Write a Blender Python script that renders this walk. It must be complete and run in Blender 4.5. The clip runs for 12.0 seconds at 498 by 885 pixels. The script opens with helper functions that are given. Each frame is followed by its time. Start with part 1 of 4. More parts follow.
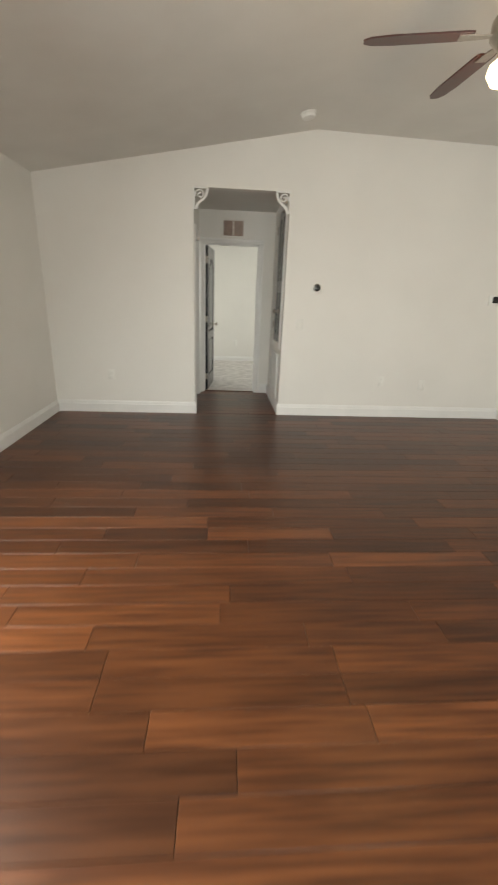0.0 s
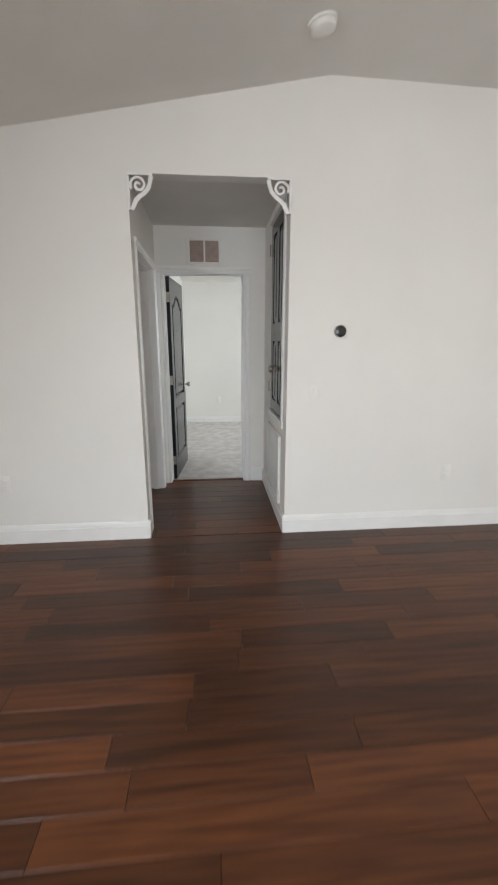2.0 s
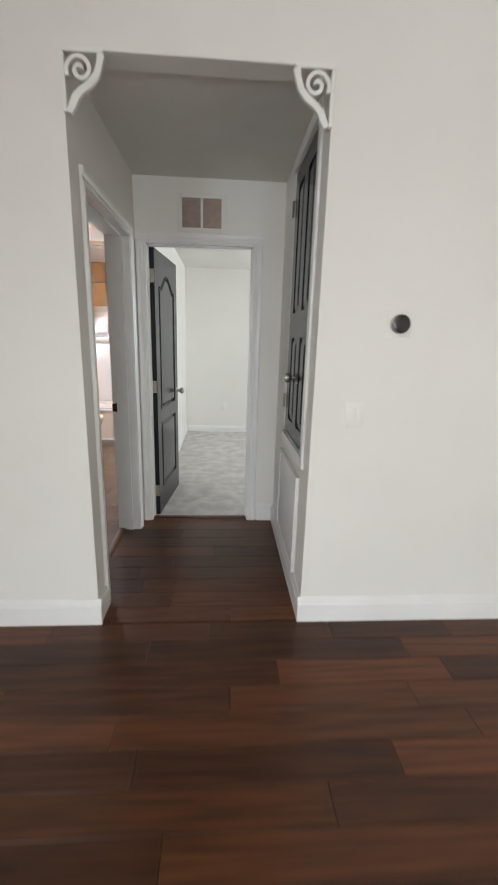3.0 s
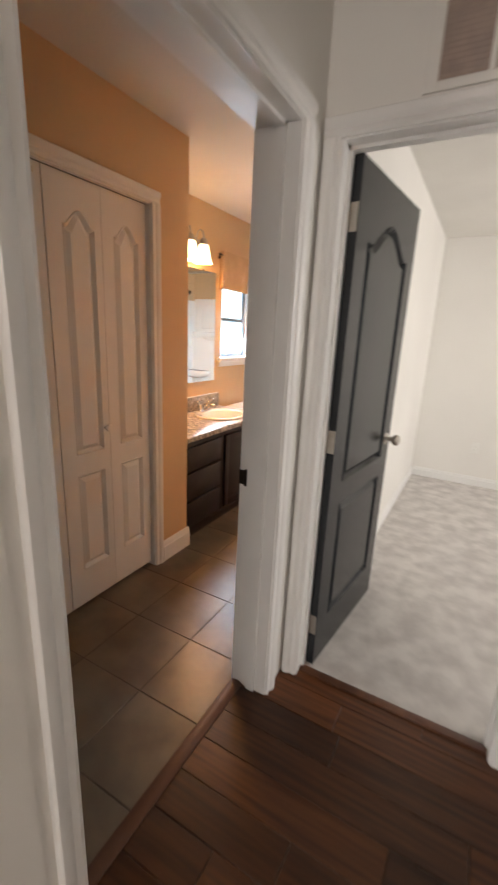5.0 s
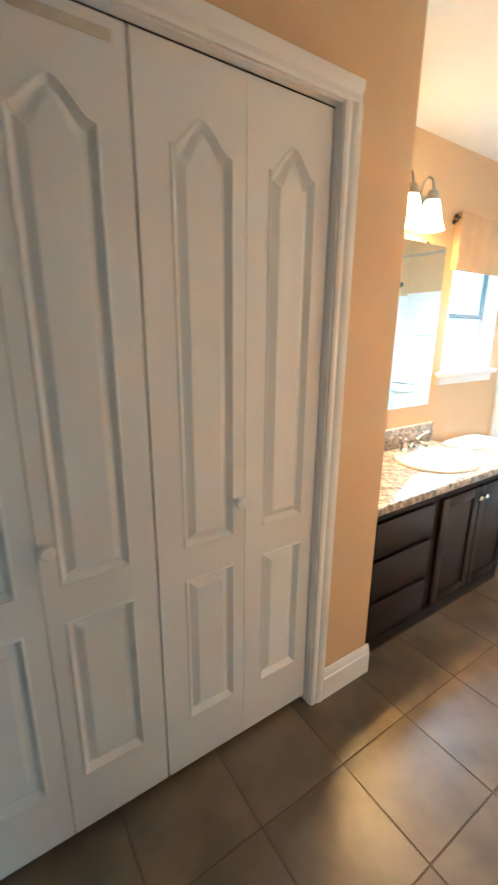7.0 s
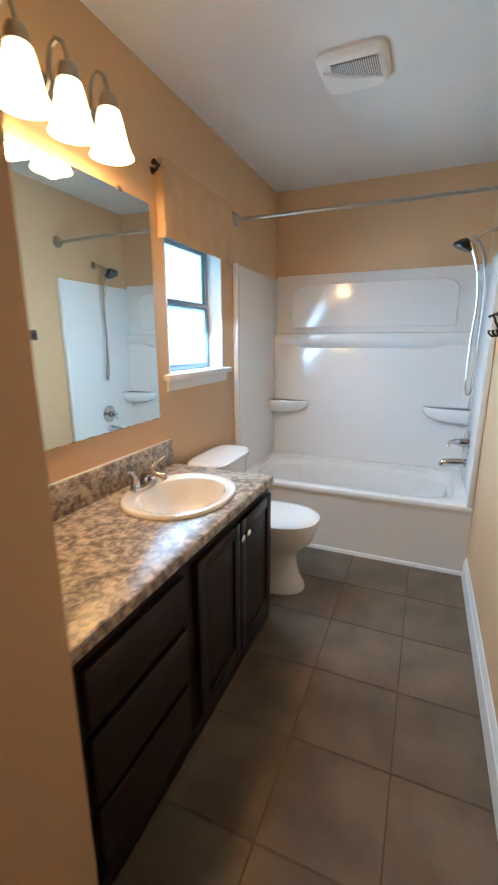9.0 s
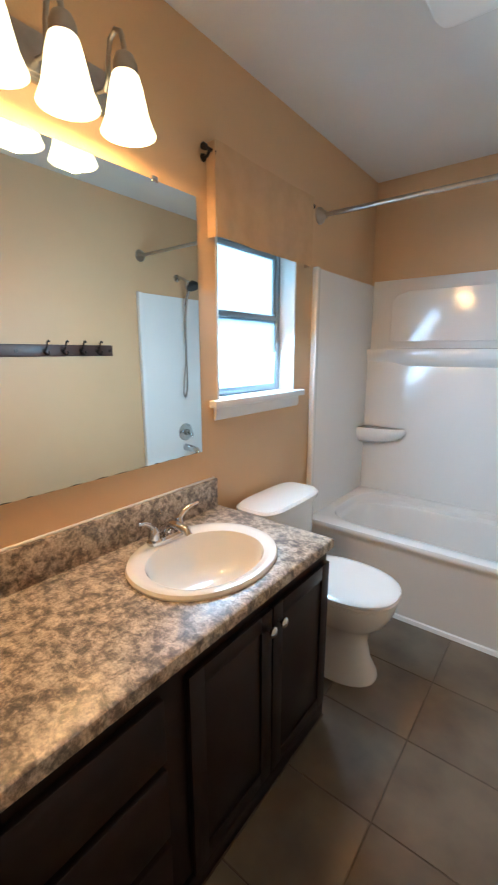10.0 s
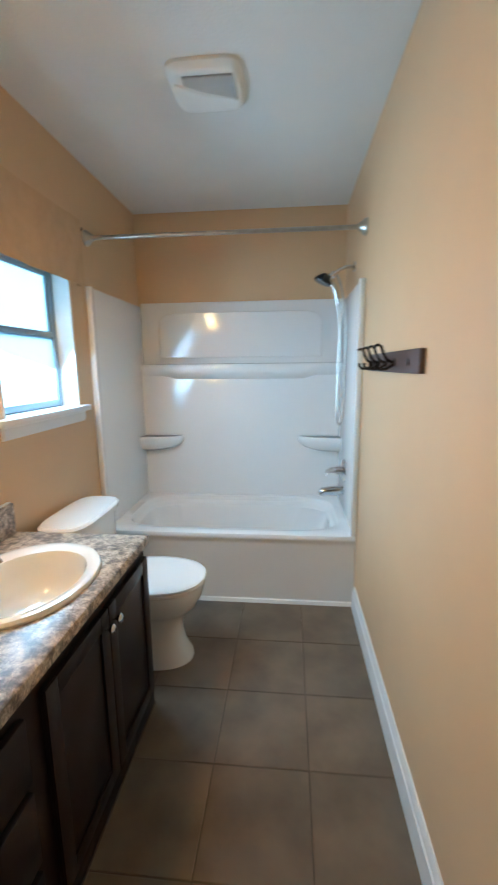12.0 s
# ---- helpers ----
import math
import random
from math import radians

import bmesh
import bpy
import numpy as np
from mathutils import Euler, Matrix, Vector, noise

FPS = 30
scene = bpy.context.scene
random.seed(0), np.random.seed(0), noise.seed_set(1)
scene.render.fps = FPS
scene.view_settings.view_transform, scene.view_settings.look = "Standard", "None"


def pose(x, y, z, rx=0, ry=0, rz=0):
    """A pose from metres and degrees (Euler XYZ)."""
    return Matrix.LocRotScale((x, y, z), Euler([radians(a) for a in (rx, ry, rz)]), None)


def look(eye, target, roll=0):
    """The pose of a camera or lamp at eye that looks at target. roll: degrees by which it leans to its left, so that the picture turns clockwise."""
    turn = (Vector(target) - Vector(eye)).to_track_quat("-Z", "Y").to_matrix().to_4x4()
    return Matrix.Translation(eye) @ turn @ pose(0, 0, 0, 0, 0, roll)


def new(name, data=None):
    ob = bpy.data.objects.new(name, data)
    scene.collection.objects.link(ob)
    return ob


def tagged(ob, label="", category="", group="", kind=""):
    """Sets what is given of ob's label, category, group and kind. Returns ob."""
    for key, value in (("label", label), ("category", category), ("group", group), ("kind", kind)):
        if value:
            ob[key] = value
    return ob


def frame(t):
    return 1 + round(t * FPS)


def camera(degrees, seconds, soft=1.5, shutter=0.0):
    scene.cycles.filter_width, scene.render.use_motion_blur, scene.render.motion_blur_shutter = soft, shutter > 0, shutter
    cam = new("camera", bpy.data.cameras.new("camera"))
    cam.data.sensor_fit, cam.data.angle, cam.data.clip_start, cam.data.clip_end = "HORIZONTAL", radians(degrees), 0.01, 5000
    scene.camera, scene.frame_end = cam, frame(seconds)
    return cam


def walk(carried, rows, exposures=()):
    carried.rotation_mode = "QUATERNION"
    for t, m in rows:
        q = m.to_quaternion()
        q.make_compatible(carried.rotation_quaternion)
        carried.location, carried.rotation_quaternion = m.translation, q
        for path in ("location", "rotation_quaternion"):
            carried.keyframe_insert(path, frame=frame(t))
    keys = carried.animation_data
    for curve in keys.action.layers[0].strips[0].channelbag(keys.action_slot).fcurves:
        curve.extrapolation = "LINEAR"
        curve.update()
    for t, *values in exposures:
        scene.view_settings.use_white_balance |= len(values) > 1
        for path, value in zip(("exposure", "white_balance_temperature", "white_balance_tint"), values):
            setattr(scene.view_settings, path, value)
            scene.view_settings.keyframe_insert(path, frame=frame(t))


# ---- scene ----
cam = camera(62.1, 12.0, soft=1.9, shutter=0.5)
PATH = [
    (0, (0.292, -4.881, 1.341), (0.432, -2.998, 0.681), 2.2),
    (0.5, (0.29, -4.451, 1.344), (0.577, -2.564, 0.747), 1.5),
    (1, (0.296, -3.932, 1.367), (0.545, -2.024, 0.823), 1.2),
    (1.5, (0.363, -3.401, 1.393), (0.644, -1.489, 0.877), 0.3),
    (2, (0.458, -2.859, 1.411), (0.638, -0.925, 0.934), -0.0),
    (2.5, (0.513, -2.379, 1.397), (0.686, -0.445, 0.917), 1.0),
    (2.7, (0.545, -2.153, 1.39), (0.707, -0.218, 0.91), 1.3),
    (4.3, (0.635, -0.668, 1.422), (0.171, 1.208, 0.908), 1.3),
    (4.5, (0.63, -0.508, 1.44), (0.004, 1.319, 0.92), 1.5),
    (5, (0.539, -0.191, 1.429), (-0.389, 1.503, 0.909), 2.7),
    (5.5, (0.414, 0.117, 1.421), (-0.849, 1.579, 0.903), 2.5),
    (6, (0.27, 0.371, 1.428), (-1.329, 1.473, 0.949), 1.6),
    (6.5, (0.098, 0.489, 1.434), (-1.613, 1.407, 0.953), 1.1),
    (7, (-0.083, 0.612, 1.428), (-1.685, 1.687, 0.901), 0.5),
    (7.5, (-0.234, 0.798, 1.402), (-1.642, 2.113, 0.864), 0.0),
    (7.7, (-0.309, 0.921, 1.384), (-1.601, 2.345, 0.835), -0.0),
    (9.3, (-0.475, 1.559, 1.332), (-1.206, 3.361, 0.862), -0.2),
    (9.5, (-0.476, 1.705, 1.356), (-1.375, 3.434, 0.904), -0.2),
    (10, (-0.488, 1.855, 1.365), (-1.685, 3.399, 0.939), 0.0),
    (10.5, (-0.5, 1.876, 1.367), (-1.796, 3.343, 0.958), 0.4),
    (11, (-0.497, 1.874, 1.376), (-1.591, 3.496, 0.96), 0.7),
    (11.5, (-0.496, 1.814, 1.377), (-1.138, 3.666, 0.978), 0.4),
    (12, (-0.538, 1.634, 1.366), (-0.728, 3.592, 1.004), -0.6),
]

# ---- light and air ----
LENS_WB = [
    (0.0, -0.52, 7100, 6), (0.6, -0.42, 6500, 9), (1.3, -0.34, 6250, 10), (2.7, -0.34, 6350, 8), (4.3, -0.25, 6600, 11), (5.2, -0.2, 7500, 19),
    (5.6, 0.05, 7700, 24), (6.1, 0.55, 6500, 12), (6.6, 0.88, 5500, -5), (7.1, 0.62, 5450, -8), (7.7, 0.15, 5450, -8), (9.3, -0.98, 5500, -2), (11.3, -0.98, 5400, -4), (12.0, -0.98, 5200, -9),
]
walk(cam, [(t, look(eye, target, roll)) for t, eye, target, roll in PATH], LENS_WB)

world = bpy.data.worlds.new("sky")
scene.world = world
world.use_nodes = True
wn = world.node_tree
sky = wn.nodes.new("ShaderNodeTexSky")
sky.sky_type, sky.sun_disc = "NISHITA", False
sky.sun_elevation, sky.sun_rotation = radians(48), radians(200)
wn.nodes["Background"].inputs[1].default_value = 0.12
wn.links.new(sky.outputs[0], wn.nodes["Background"].inputs[0])


def lamp(name, kind, at, target, power, colour, size=(1, 1)):
    data = bpy.data.lights.new(name, kind)
    data.energy, data.color = power, colour
    if kind == "AREA":
        data.shape, data.size, data.size_y = "RECTANGLE", size[0], size[1]
    else:
        data.shadow_soft_size = size[0]
    ob = new(name, data)
    ob.matrix_world = look(at, target)
    return ob


sun = lamp("sun", "SUN", (0, 0, 10), (1.5, 4, 3.5), 2.5, (1, 0.95, 0.86))
sun.data.angle = radians(0.53)
DAY = (0.93, 0.97, 1.0)
# living and bedroom daylight: area lamps at assumed openings out of view
lamp("daylight_living_west", "AREA", (-1.60, -4.2, 1.25), (0.2, -4.2, 0.0), 215, DAY, (1.4, 1.7))
lamp("daylight_living_south", "AREA", (1.2, -7.42, 1.2), (1.2, 0, 1.2), 135, DAY, (2.2, 1.8))
lamp("daylight_bedroom", "AREA", (3.5, 3.0, 1.5), (0, 3.0, 1.3), 68, DAY, (1.5, 1.3))
for k in range(3):
    lamp("vanity_bulb", "POINT", (-1.48, 2.299 + 0.1635 * k, 1.925), (-1.48, 2.299 + 0.1635 * k, 0), 22, (1.0, 0.50, 0.17), (0.035, 0))
lamp("fan_bulb", "POINT", (1.58, -2.60, 2.29), (1.58, -2.60, 0), 9, (1.0, 0.72, 0.42), (0.05, 0))
lamp("daylight_bath", "AREA", (-1.66, 3.40, 1.47), (-0.2, 3.2, 0.5), 43, (0.60, 0.78, 1.0), (0.5, 0.56))


# ---- materials ----
def material(name, base, rough=0.5, metal=0.0, second=None, scale=4.0, bump=0.0, fine=120.0, stretch=(1, 1, 1), per_piece=0.0, coat=0.0, emit=None, spec=0.5):
    m = bpy.data.materials.new(name)
    m.use_nodes = True
    nt = m.node_tree
    b = nt.nodes["Principled BSDF"]
    b.inputs["Base Color"].default_value = (*base, 1)
    b.inputs["Roughness"].default_value, b.inputs["Metallic"].default_value = rough, metal
    b.inputs["Coat Weight"].default_value, b.inputs["Coat Roughness"].default_value = coat, 0.08
    b.inputs["Specular IOR Level"].default_value = spec
    if emit:
        b.inputs["Emission Color"].default_value, b.inputs["Emission Strength"].default_value = (*emit[0], 1), emit[1]
    coord = nt.nodes.new("ShaderNodeTexCoord")
    mapping = nt.nodes.new("ShaderNodeMapping")
    mapping.inputs["Scale"].default_value = stretch
    nt.links.new(coord.outputs["Object"], mapping.inputs["Vector"])
    info = nt.nodes.new("ShaderNodeObjectInfo")
    if per_piece:
        shift = nt.nodes.new("ShaderNodeVectorMath")
        shift.operation = "SCALE"
        shift.inputs[0].default_value = (37, 53, 11)
        nt.links.new(info.outputs["Random"], shift.inputs["Scale"])
        nt.links.new(shift.outputs[0], mapping.inputs["Location"])
    colour = None
    if second:
        n = nt.nodes.new("ShaderNodeTexNoise")
        n.inputs["Scale"].default_value, n.inputs["Detail"].default_value = scale, 6
        nt.links.new(mapping.outputs[0], n.inputs["Vector"])
        ramp = nt.nodes.new("ShaderNodeValToRGB")
        ramp.color_ramp.elements[0].position, ramp.color_ramp.elements[1].position = 0.36, 0.64
        ramp.color_ramp.elements[0].color, ramp.color_ramp.elements[1].color = (*base, 1), (*second, 1)
        nt.links.new(n.outputs[0], ramp.inputs[0])
        colour = ramp.outputs[0]
        if per_piece:
            hsv = nt.nodes.new("ShaderNodeHueSaturation")
            rng = nt.nodes.new("ShaderNodeMapRange")
            rng.inputs[3].default_value, rng.inputs[4].default_value = 1 - per_piece, 1 + per_piece
            nt.links.new(info.outputs["Random"], rng.inputs[0])
            nt.links.new(rng.outputs[0], hsv.inputs["Value"])
            nt.links.new(colour, hsv.inputs["Color"])
            colour = hsv.outputs[0]
        nt.links.new(colour, b.inputs["Base Color"])
        rr = nt.nodes.new("ShaderNodeMapRange")
        rr.inputs[3].default_value, rr.inputs[4].default_value = rough * 0.88, min(1, rough * 1.15)
        nt.links.new(n.outputs[0], rr.inputs[0])
        nt.links.new(rr.outputs[0], b.inputs["Roughness"])
    if bump:
        f = nt.nodes.new("ShaderNodeTexNoise")
        f.inputs["Scale"].default_value, f.inputs["Detail"].default_value = fine, 3
        nt.links.new(mapping.outputs[0], f.inputs["Vector"])
        bp = nt.nodes.new("ShaderNodeBump")
        bp.inputs["Strength"].default_value, bp.inputs["Distance"].default_value = bump, 0.004
        nt.links.new(f.outputs[0], bp.inputs["Height"])
        nt.links.new(bp.outputs[0], b.inputs["Normal"])
    return m


WHITE_WALL = material("white_wall_paint", (0.80, 0.78, 0.74), 0.6, second=(0.77, 0.75, 0.71), scale=1.2, bump=0.12, fine=160)
CEILING = material("ceiling_paint", (0.74, 0.72, 0.68), 0.8, second=(0.70, 0.68, 0.64), scale=2, bump=0.25, fine=90)
PEACH = material("peach_wall_paint", (0.64, 0.43, 0.24), 0.5, second=(0.61, 0.405, 0.225), scale=1.5, bump=0.12, fine=160)
TRIM = material("white_trim_enamel", (0.82, 0.81, 0.79), 0.32, second=(0.79, 0.78, 0.76), scale=6, bump=0.03, fine=60)
DOOR_WHITE = material("white_door_enamel", (0.80, 0.79, 0.77), 0.36, second=(0.77, 0.76, 0.74), scale=5, bump=0.06, fine=50, stretch=(1, 1, 0.1))
DOOR_DARK = material("charcoal_door_enamel", (0.016, 0.018, 0.021), 0.20, second=(0.020, 0.022, 0.025), scale=7, bump=0.06, fine=60, stretch=(1, 1, 0.1), spec=0.32)
WOOD = material("stained_plank", (0.052, 0.0165, 0.0055), 0.34, second=(0.112, 0.037, 0.0120), scale=3.6, bump=0.14, fine=26, stretch=(0.7, 14, 1), per_piece=0.46, spec=0.38)
GAP = material("dark_joint", (0.012, 0.007, 0.005), 0.9)
STRIP = material("threshold_wood", (0.085, 0.030, 0.015), 0.35, second=(0.13, 0.05, 0.022), scale=5, stretch=(3, 0.4, 1), bump=0.05)
TILE = material("brown_floor_tile", (0.112, 0.084, 0.057), 0.32, second=(0.18, 0.136, 0.092), scale=5, bump=0.06, fine=40, per_piece=0.10)
GROUT = material("grey_grout", (0.115, 0.088, 0.065), 0.95, second=(0.09, 0.068, 0.050), scale=12)
CARPET = material("grey_carpet", (0.50, 0.47, 0.45), 1.0, second=(0.66, 0.63, 0.60), scale=8, bump=0.9, fine=260)
ESPRESSO = material("espresso_cabinet", (0.011, 0.0055, 0.005), 0.40, second=(0.018, 0.009, 0.0075), scale=6, bump=0.05, stretch=(1, 1, 0.2), spec=0.32)
PORCELAIN = material("white_porcelain", (0.82, 0.80, 0.76), 0.10, coat=0.5)
ACRYLIC = material("white_acrylic", (0.83, 0.82, 0.80), 0.13, second=(0.81, 0.80, 0.78), scale=2, coat=0.3)
CHROME = material("chrome", (0.62, 0.62, 0.63), 0.10, 1.0)
NICKEL = material("brushed_nickel", (0.46, 0.42, 0.37), 0.30, 1.0, second=(0.40, 0.36, 0.31), scale=30)
BRONZE = material("dark_bronze", (0.030, 0.022, 0.018), 0.38, 0.6)
BLACK = material("black_plastic", (0.012, 0.012, 0.013), 0.2)
PLASTIC = material("white_plastic", (0.80, 0.79, 0.75), 0.35)
RACK_WOOD = material("dark_rack_wood", (0.045, 0.020, 0.014), 0.4, second=(0.07, 0.03, 0.02), scale=9, stretch=(1, 0.2, 1))
LINEN = material("tan_linen", (0.60, 0.40, 0.23), 0.9, second=(0.56, 0.37, 0.21), scale=20, bump=0.4, fine=400)
FAN_WOOD = material("dark_cherry_blade", (0.045, 0.014, 0.010), 0.35, second=(0.065, 0.018, 0.012), scale=5, stretch=(0.5, 4, 1))
TAPE = material("yellowed_tape", (0.62, 0.56, 0.46), 0.6, second=(0.56, 0.50, 0.41), scale=30)
VENT_TAN = material("vent_filter", (0.46, 0.36, 0.31), 0.8, second=(0.40, 0.32, 0.28), scale=20)
# dark colour for shade in slots and grille, and for worn mirror silvering
SLOT_SHADE_AND_WEAR = material("slot_shade_and_wear", (0.05, 0.045, 0.04), 0.9)
ALU = material("grey_window_frame", (0.27, 0.32, 0.36), 0.4, 0.3)
GLOW = material("lit_opal_glass", (0.9, 0.86, 0.78), 0.3, emit=((1.0, 0.72, 0.40), 7.0))
MIRROR = material("mirror_silver", (0.86, 0.90, 0.86), 0.01, 1.0)
OUTSIDE = material("bright_outdoors", (0.5, 0.6, 0.7), 1.0, emit=((0.76, 0.90, 1.0), 7.5))

# mottled laminate with grey, brown and cream flecks
LAMINATE = bpy.data.materials.new("granite_laminate")
LAMINATE.use_nodes = True
ln = LAMINATE.node_tree
lb = ln.nodes["Principled BSDF"]
lb.inputs["Roughness"].default_value = 0.34
lc = ln.nodes.new("ShaderNodeTexCoord")
big = ln.nodes.new("ShaderNodeTexNoise")
big.inputs["Scale"].default_value, big.inputs["Detail"].default_value, big.inputs["Distortion"].default_value = 36, 13, 0.3
big.inputs["Roughness"].default_value = 0.68
small = ln.nodes.new("ShaderNodeTexNoise")
small.inputs["Scale"].default_value, small.inputs["Detail"].default_value = 150, 6
r1 = ln.nodes.new("ShaderNodeValToRGB")
els = r1.color_ramp.elements
els[0].position, els[0].color = 0.34, (0.080, 0.072, 0.066, 1)
els[1].position, els[1].color = 0.64, (0.62, 0.54, 0.44, 1)
for at, c in ((0.44, (0.19, 0.16, 0.135, 1)), (0.50, (0.35, 0.29, 0.23, 1)), (0.56, (0.50, 0.43, 0.345, 1))):
    els.new(at).color = c
r2 = ln.nodes.new("ShaderNodeValToRGB")
r2.color_ramp.elements[0].position, r2.color_ramp.elements[1].position = 0.38, 0.62
r2.color_ramp.elements[0].color, r2.color_ramp.elements[1].color = (0.55, 0.53, 0.52, 1), (1.3, 1.26, 1.22, 1)
mx = ln.nodes.new("ShaderNodeMix")
mx.data_type, mx.blend_type = "RGBA", "MULTIPLY"
mx.inputs[0].default_value = 0.55
for n in (big, small):
    ln.links.new(lc.outputs["Object"], n.inputs["Vector"])
ln.links.new(big.outputs[0], r1.inputs[0])
ln.links.new(small.outputs[0], r2.inputs[0])
ln.links.new(r1.outputs[0], mx.inputs[6])
ln.links.new(r2.outputs[0], mx.inputs[7])
ln.links.new(mx.outputs[2], lb.inputs["Base Color"])

# frosted pane: lets light through, scattering part of it
FROST = bpy.data.materials.new("frosted_pane")
FROST.use_nodes = True
fn = FROST.node_tree
fn.nodes.remove(fn.nodes["Principled BSDF"])
tl, tp, fm = (fn.nodes.new(k) for k in ("ShaderNodeBsdfTranslucent", "ShaderNodeBsdfTransparent", "ShaderNodeMixShader"))
tl.inputs[0].default_value, tp.inputs[0].default_value = (0.75, 0.9, 1, 1), (0.85, 0.95, 1, 1)
fm.inputs[0].default_value = 0.4
fn.links.new(tl.outputs[0], fm.inputs[1])
fn.links.new(tp.outputs[0], fm.inputs[2])
fn.links.new(fm.outputs[0], fn.nodes["Material Output"].inputs[0])


# ---- mesh tools ----
def box(bm, x0, x1, y0, y1, z0, z1, bevel=0.0, seg=2):
    t = bmesh.new()
    bmesh.ops.create_cube(t, size=1)
    for v in t.verts:
        v.co = Vector(((x0 + x1) / 2 + v.co.x * (x1 - x0), (y0 + y1) / 2 + v.co.y * (y1 - y0), (z0 + z1) / 2 + v.co.z * (z1 - z0)))
    if bevel:
        bmesh.ops.bevel(t, geom=list(t.edges), offset=bevel, segments=seg, affect="EDGES", profile=0.5)
    add(bm, t)


def add(bm, t, m=None):
    if m is not None:
        t.transform(m)
    keep = bpy.data.meshes.new("tmp")
    t.to_mesh(keep)
    bm.from_mesh(keep)
    bpy.data.meshes.remove(keep)
    t.free()


def prism(bm, outline, axis, a, b, bevel=0.0):
    """An outline in the plane across the axis, drawn out from a to b."""
    t = bmesh.new()
    put = {"x": lambda p, q, s: (s, p, q), "y": lambda p, q, s: (p, s, q), "z": lambda p, q, s: (p, q, s)}[axis]
    low = [t.verts.new(put(p, q, a)) for p, q in outline]
    high = [t.verts.new(put(p, q, b)) for p, q in outline]
    t.faces.new(low), t.faces.new(high)
    for i in range(len(low)):
        j = (i + 1) % len(low)
        t.faces.new((low[i], low[j], high[j], high[i]))
    bmesh.ops.recalc_face_normals(t, faces=list(t.faces))
    if bevel:
        along = Vector(put(0, 0, 1))
        caps = [e for e in t.edges if abs(along.dot(e.verts[0].co - e.verts[1].co)) < 1e-6]
        bmesh.ops.bevel(t, geom=caps, offset=bevel, segments=1, affect="EDGES")
    add(bm, t)


def loft(bm, rings, close_ends=(True, True)):
    """Skin over rings of points, each ring closed."""
    rows = [[bm.verts.new(p) for p in ring] for ring in rings]
    n = len(rows[0])
    for a, b in zip(rows, rows[1:]):
        for i in range(n):
            j = (i + 1) % n
            bm.faces.new((a[i], a[j], b[j], b[i]))
    if close_ends[0]:
        bm.faces.new(rows[0][::-1])
    if close_ends[1]:
        bm.faces.new(rows[-1])


def lathe(bm, profile, m=None, n=24, ends=(True, True)):
    """(radius, height) pairs turned round z."""
    t = bmesh.new()
    loft(t, [[(r * math.cos(2 * math.pi * k / n), r * math.sin(2 * math.pi * k / n), h) for k in range(n)] for r, h in profile], ends)
    bmesh.ops.recalc_face_normals(t, faces=list(t.faces))
    add(bm, t, m)


def tube(bm, points, radius, n=10, flat=None):
    """A round bar along points; radius may be one number or one a point."""
    pts = [Vector(p) for p in points]
    rad = radius if isinstance(radius, (list, tuple)) else [radius] * len(pts)
    t = bmesh.new()
    side, rings = None, []
    for i, p in enumerate(pts):
        d = (pts[min(i + 1, len(pts) - 1)] - pts[max(i - 1, 0)]).normalized()
        if side is None:
            side = d.orthogonal().normalized()
        side = (side - d * side.dot(d)).normalized()
        up = d.cross(side)
        rings.append([p + rad[i] * (math.cos(2 * math.pi * k / n) * side + math.sin(2 * math.pi * k / n) * up) for k in range(n)])
    loft(t, rings)
    bmesh.ops.recalc_face_normals(t, faces=list(t.faces))
    add(bm, t)


def oval(cx, cy, z, rx, ry, n=40, power=2.0):
    out = []
    for k in range(n):
        a = 2 * math.pi * k / n
        c, s = math.cos(a), math.sin(a)
        out.append((cx + rx * math.copysign(abs(c) ** (2 / power), c), cy + ry * math.copysign(abs(s) ** (2 / power), s), z))
    return out


def smooth_mesh(bm, name, mat, angle=35):
    bmesh.ops.recalc_face_normals(bm, faces=list(bm.faces))
    me = bpy.data.meshes.new(name)
    for f in bm.faces:
        f.smooth = True
    for e in bm.edges:
        if len(e.link_faces) == 2 and e.calc_face_angle(0) > radians(angle):
            e.smooth = False
    bm.to_mesh(me)
    bm.free()
    me.materials.append(mat)
    return me


def thing(name, at, label, category, group="", kind=""):
    ob = new(name)
    ob.location = at
    ob.empty_display_size = 0.05
    return tagged(ob, label, category, group, kind)


def root_of(ob):
    while ob.parent:
        ob = ob.parent
    return ob


def part(name, bm, mat, parent, label="", angle=35):
    """One mesh in world metres, hung under a thing or a part."""
    bmesh.ops.translate(bm, verts=list(bm.verts), vec=-root_of(parent).location)
    ob = new(name, smooth_mesh(bm, name, mat, angle))
    ob.parent = parent
    return tagged(ob, label)


def solid(name, bm, mat, label, category, kind="structure"):
    ob = new(name, smooth_mesh(bm, name, mat))
    return tagged(ob, label, category, "", kind)


# ---- the shell ----
RIDGE_X, RIDGE_Z, EAVE_Z, EAVE_E = 1.22, 2.952, 2.44, 2.90
WEST, EAST, SOUTH = -1.62, 3.80, -7.5

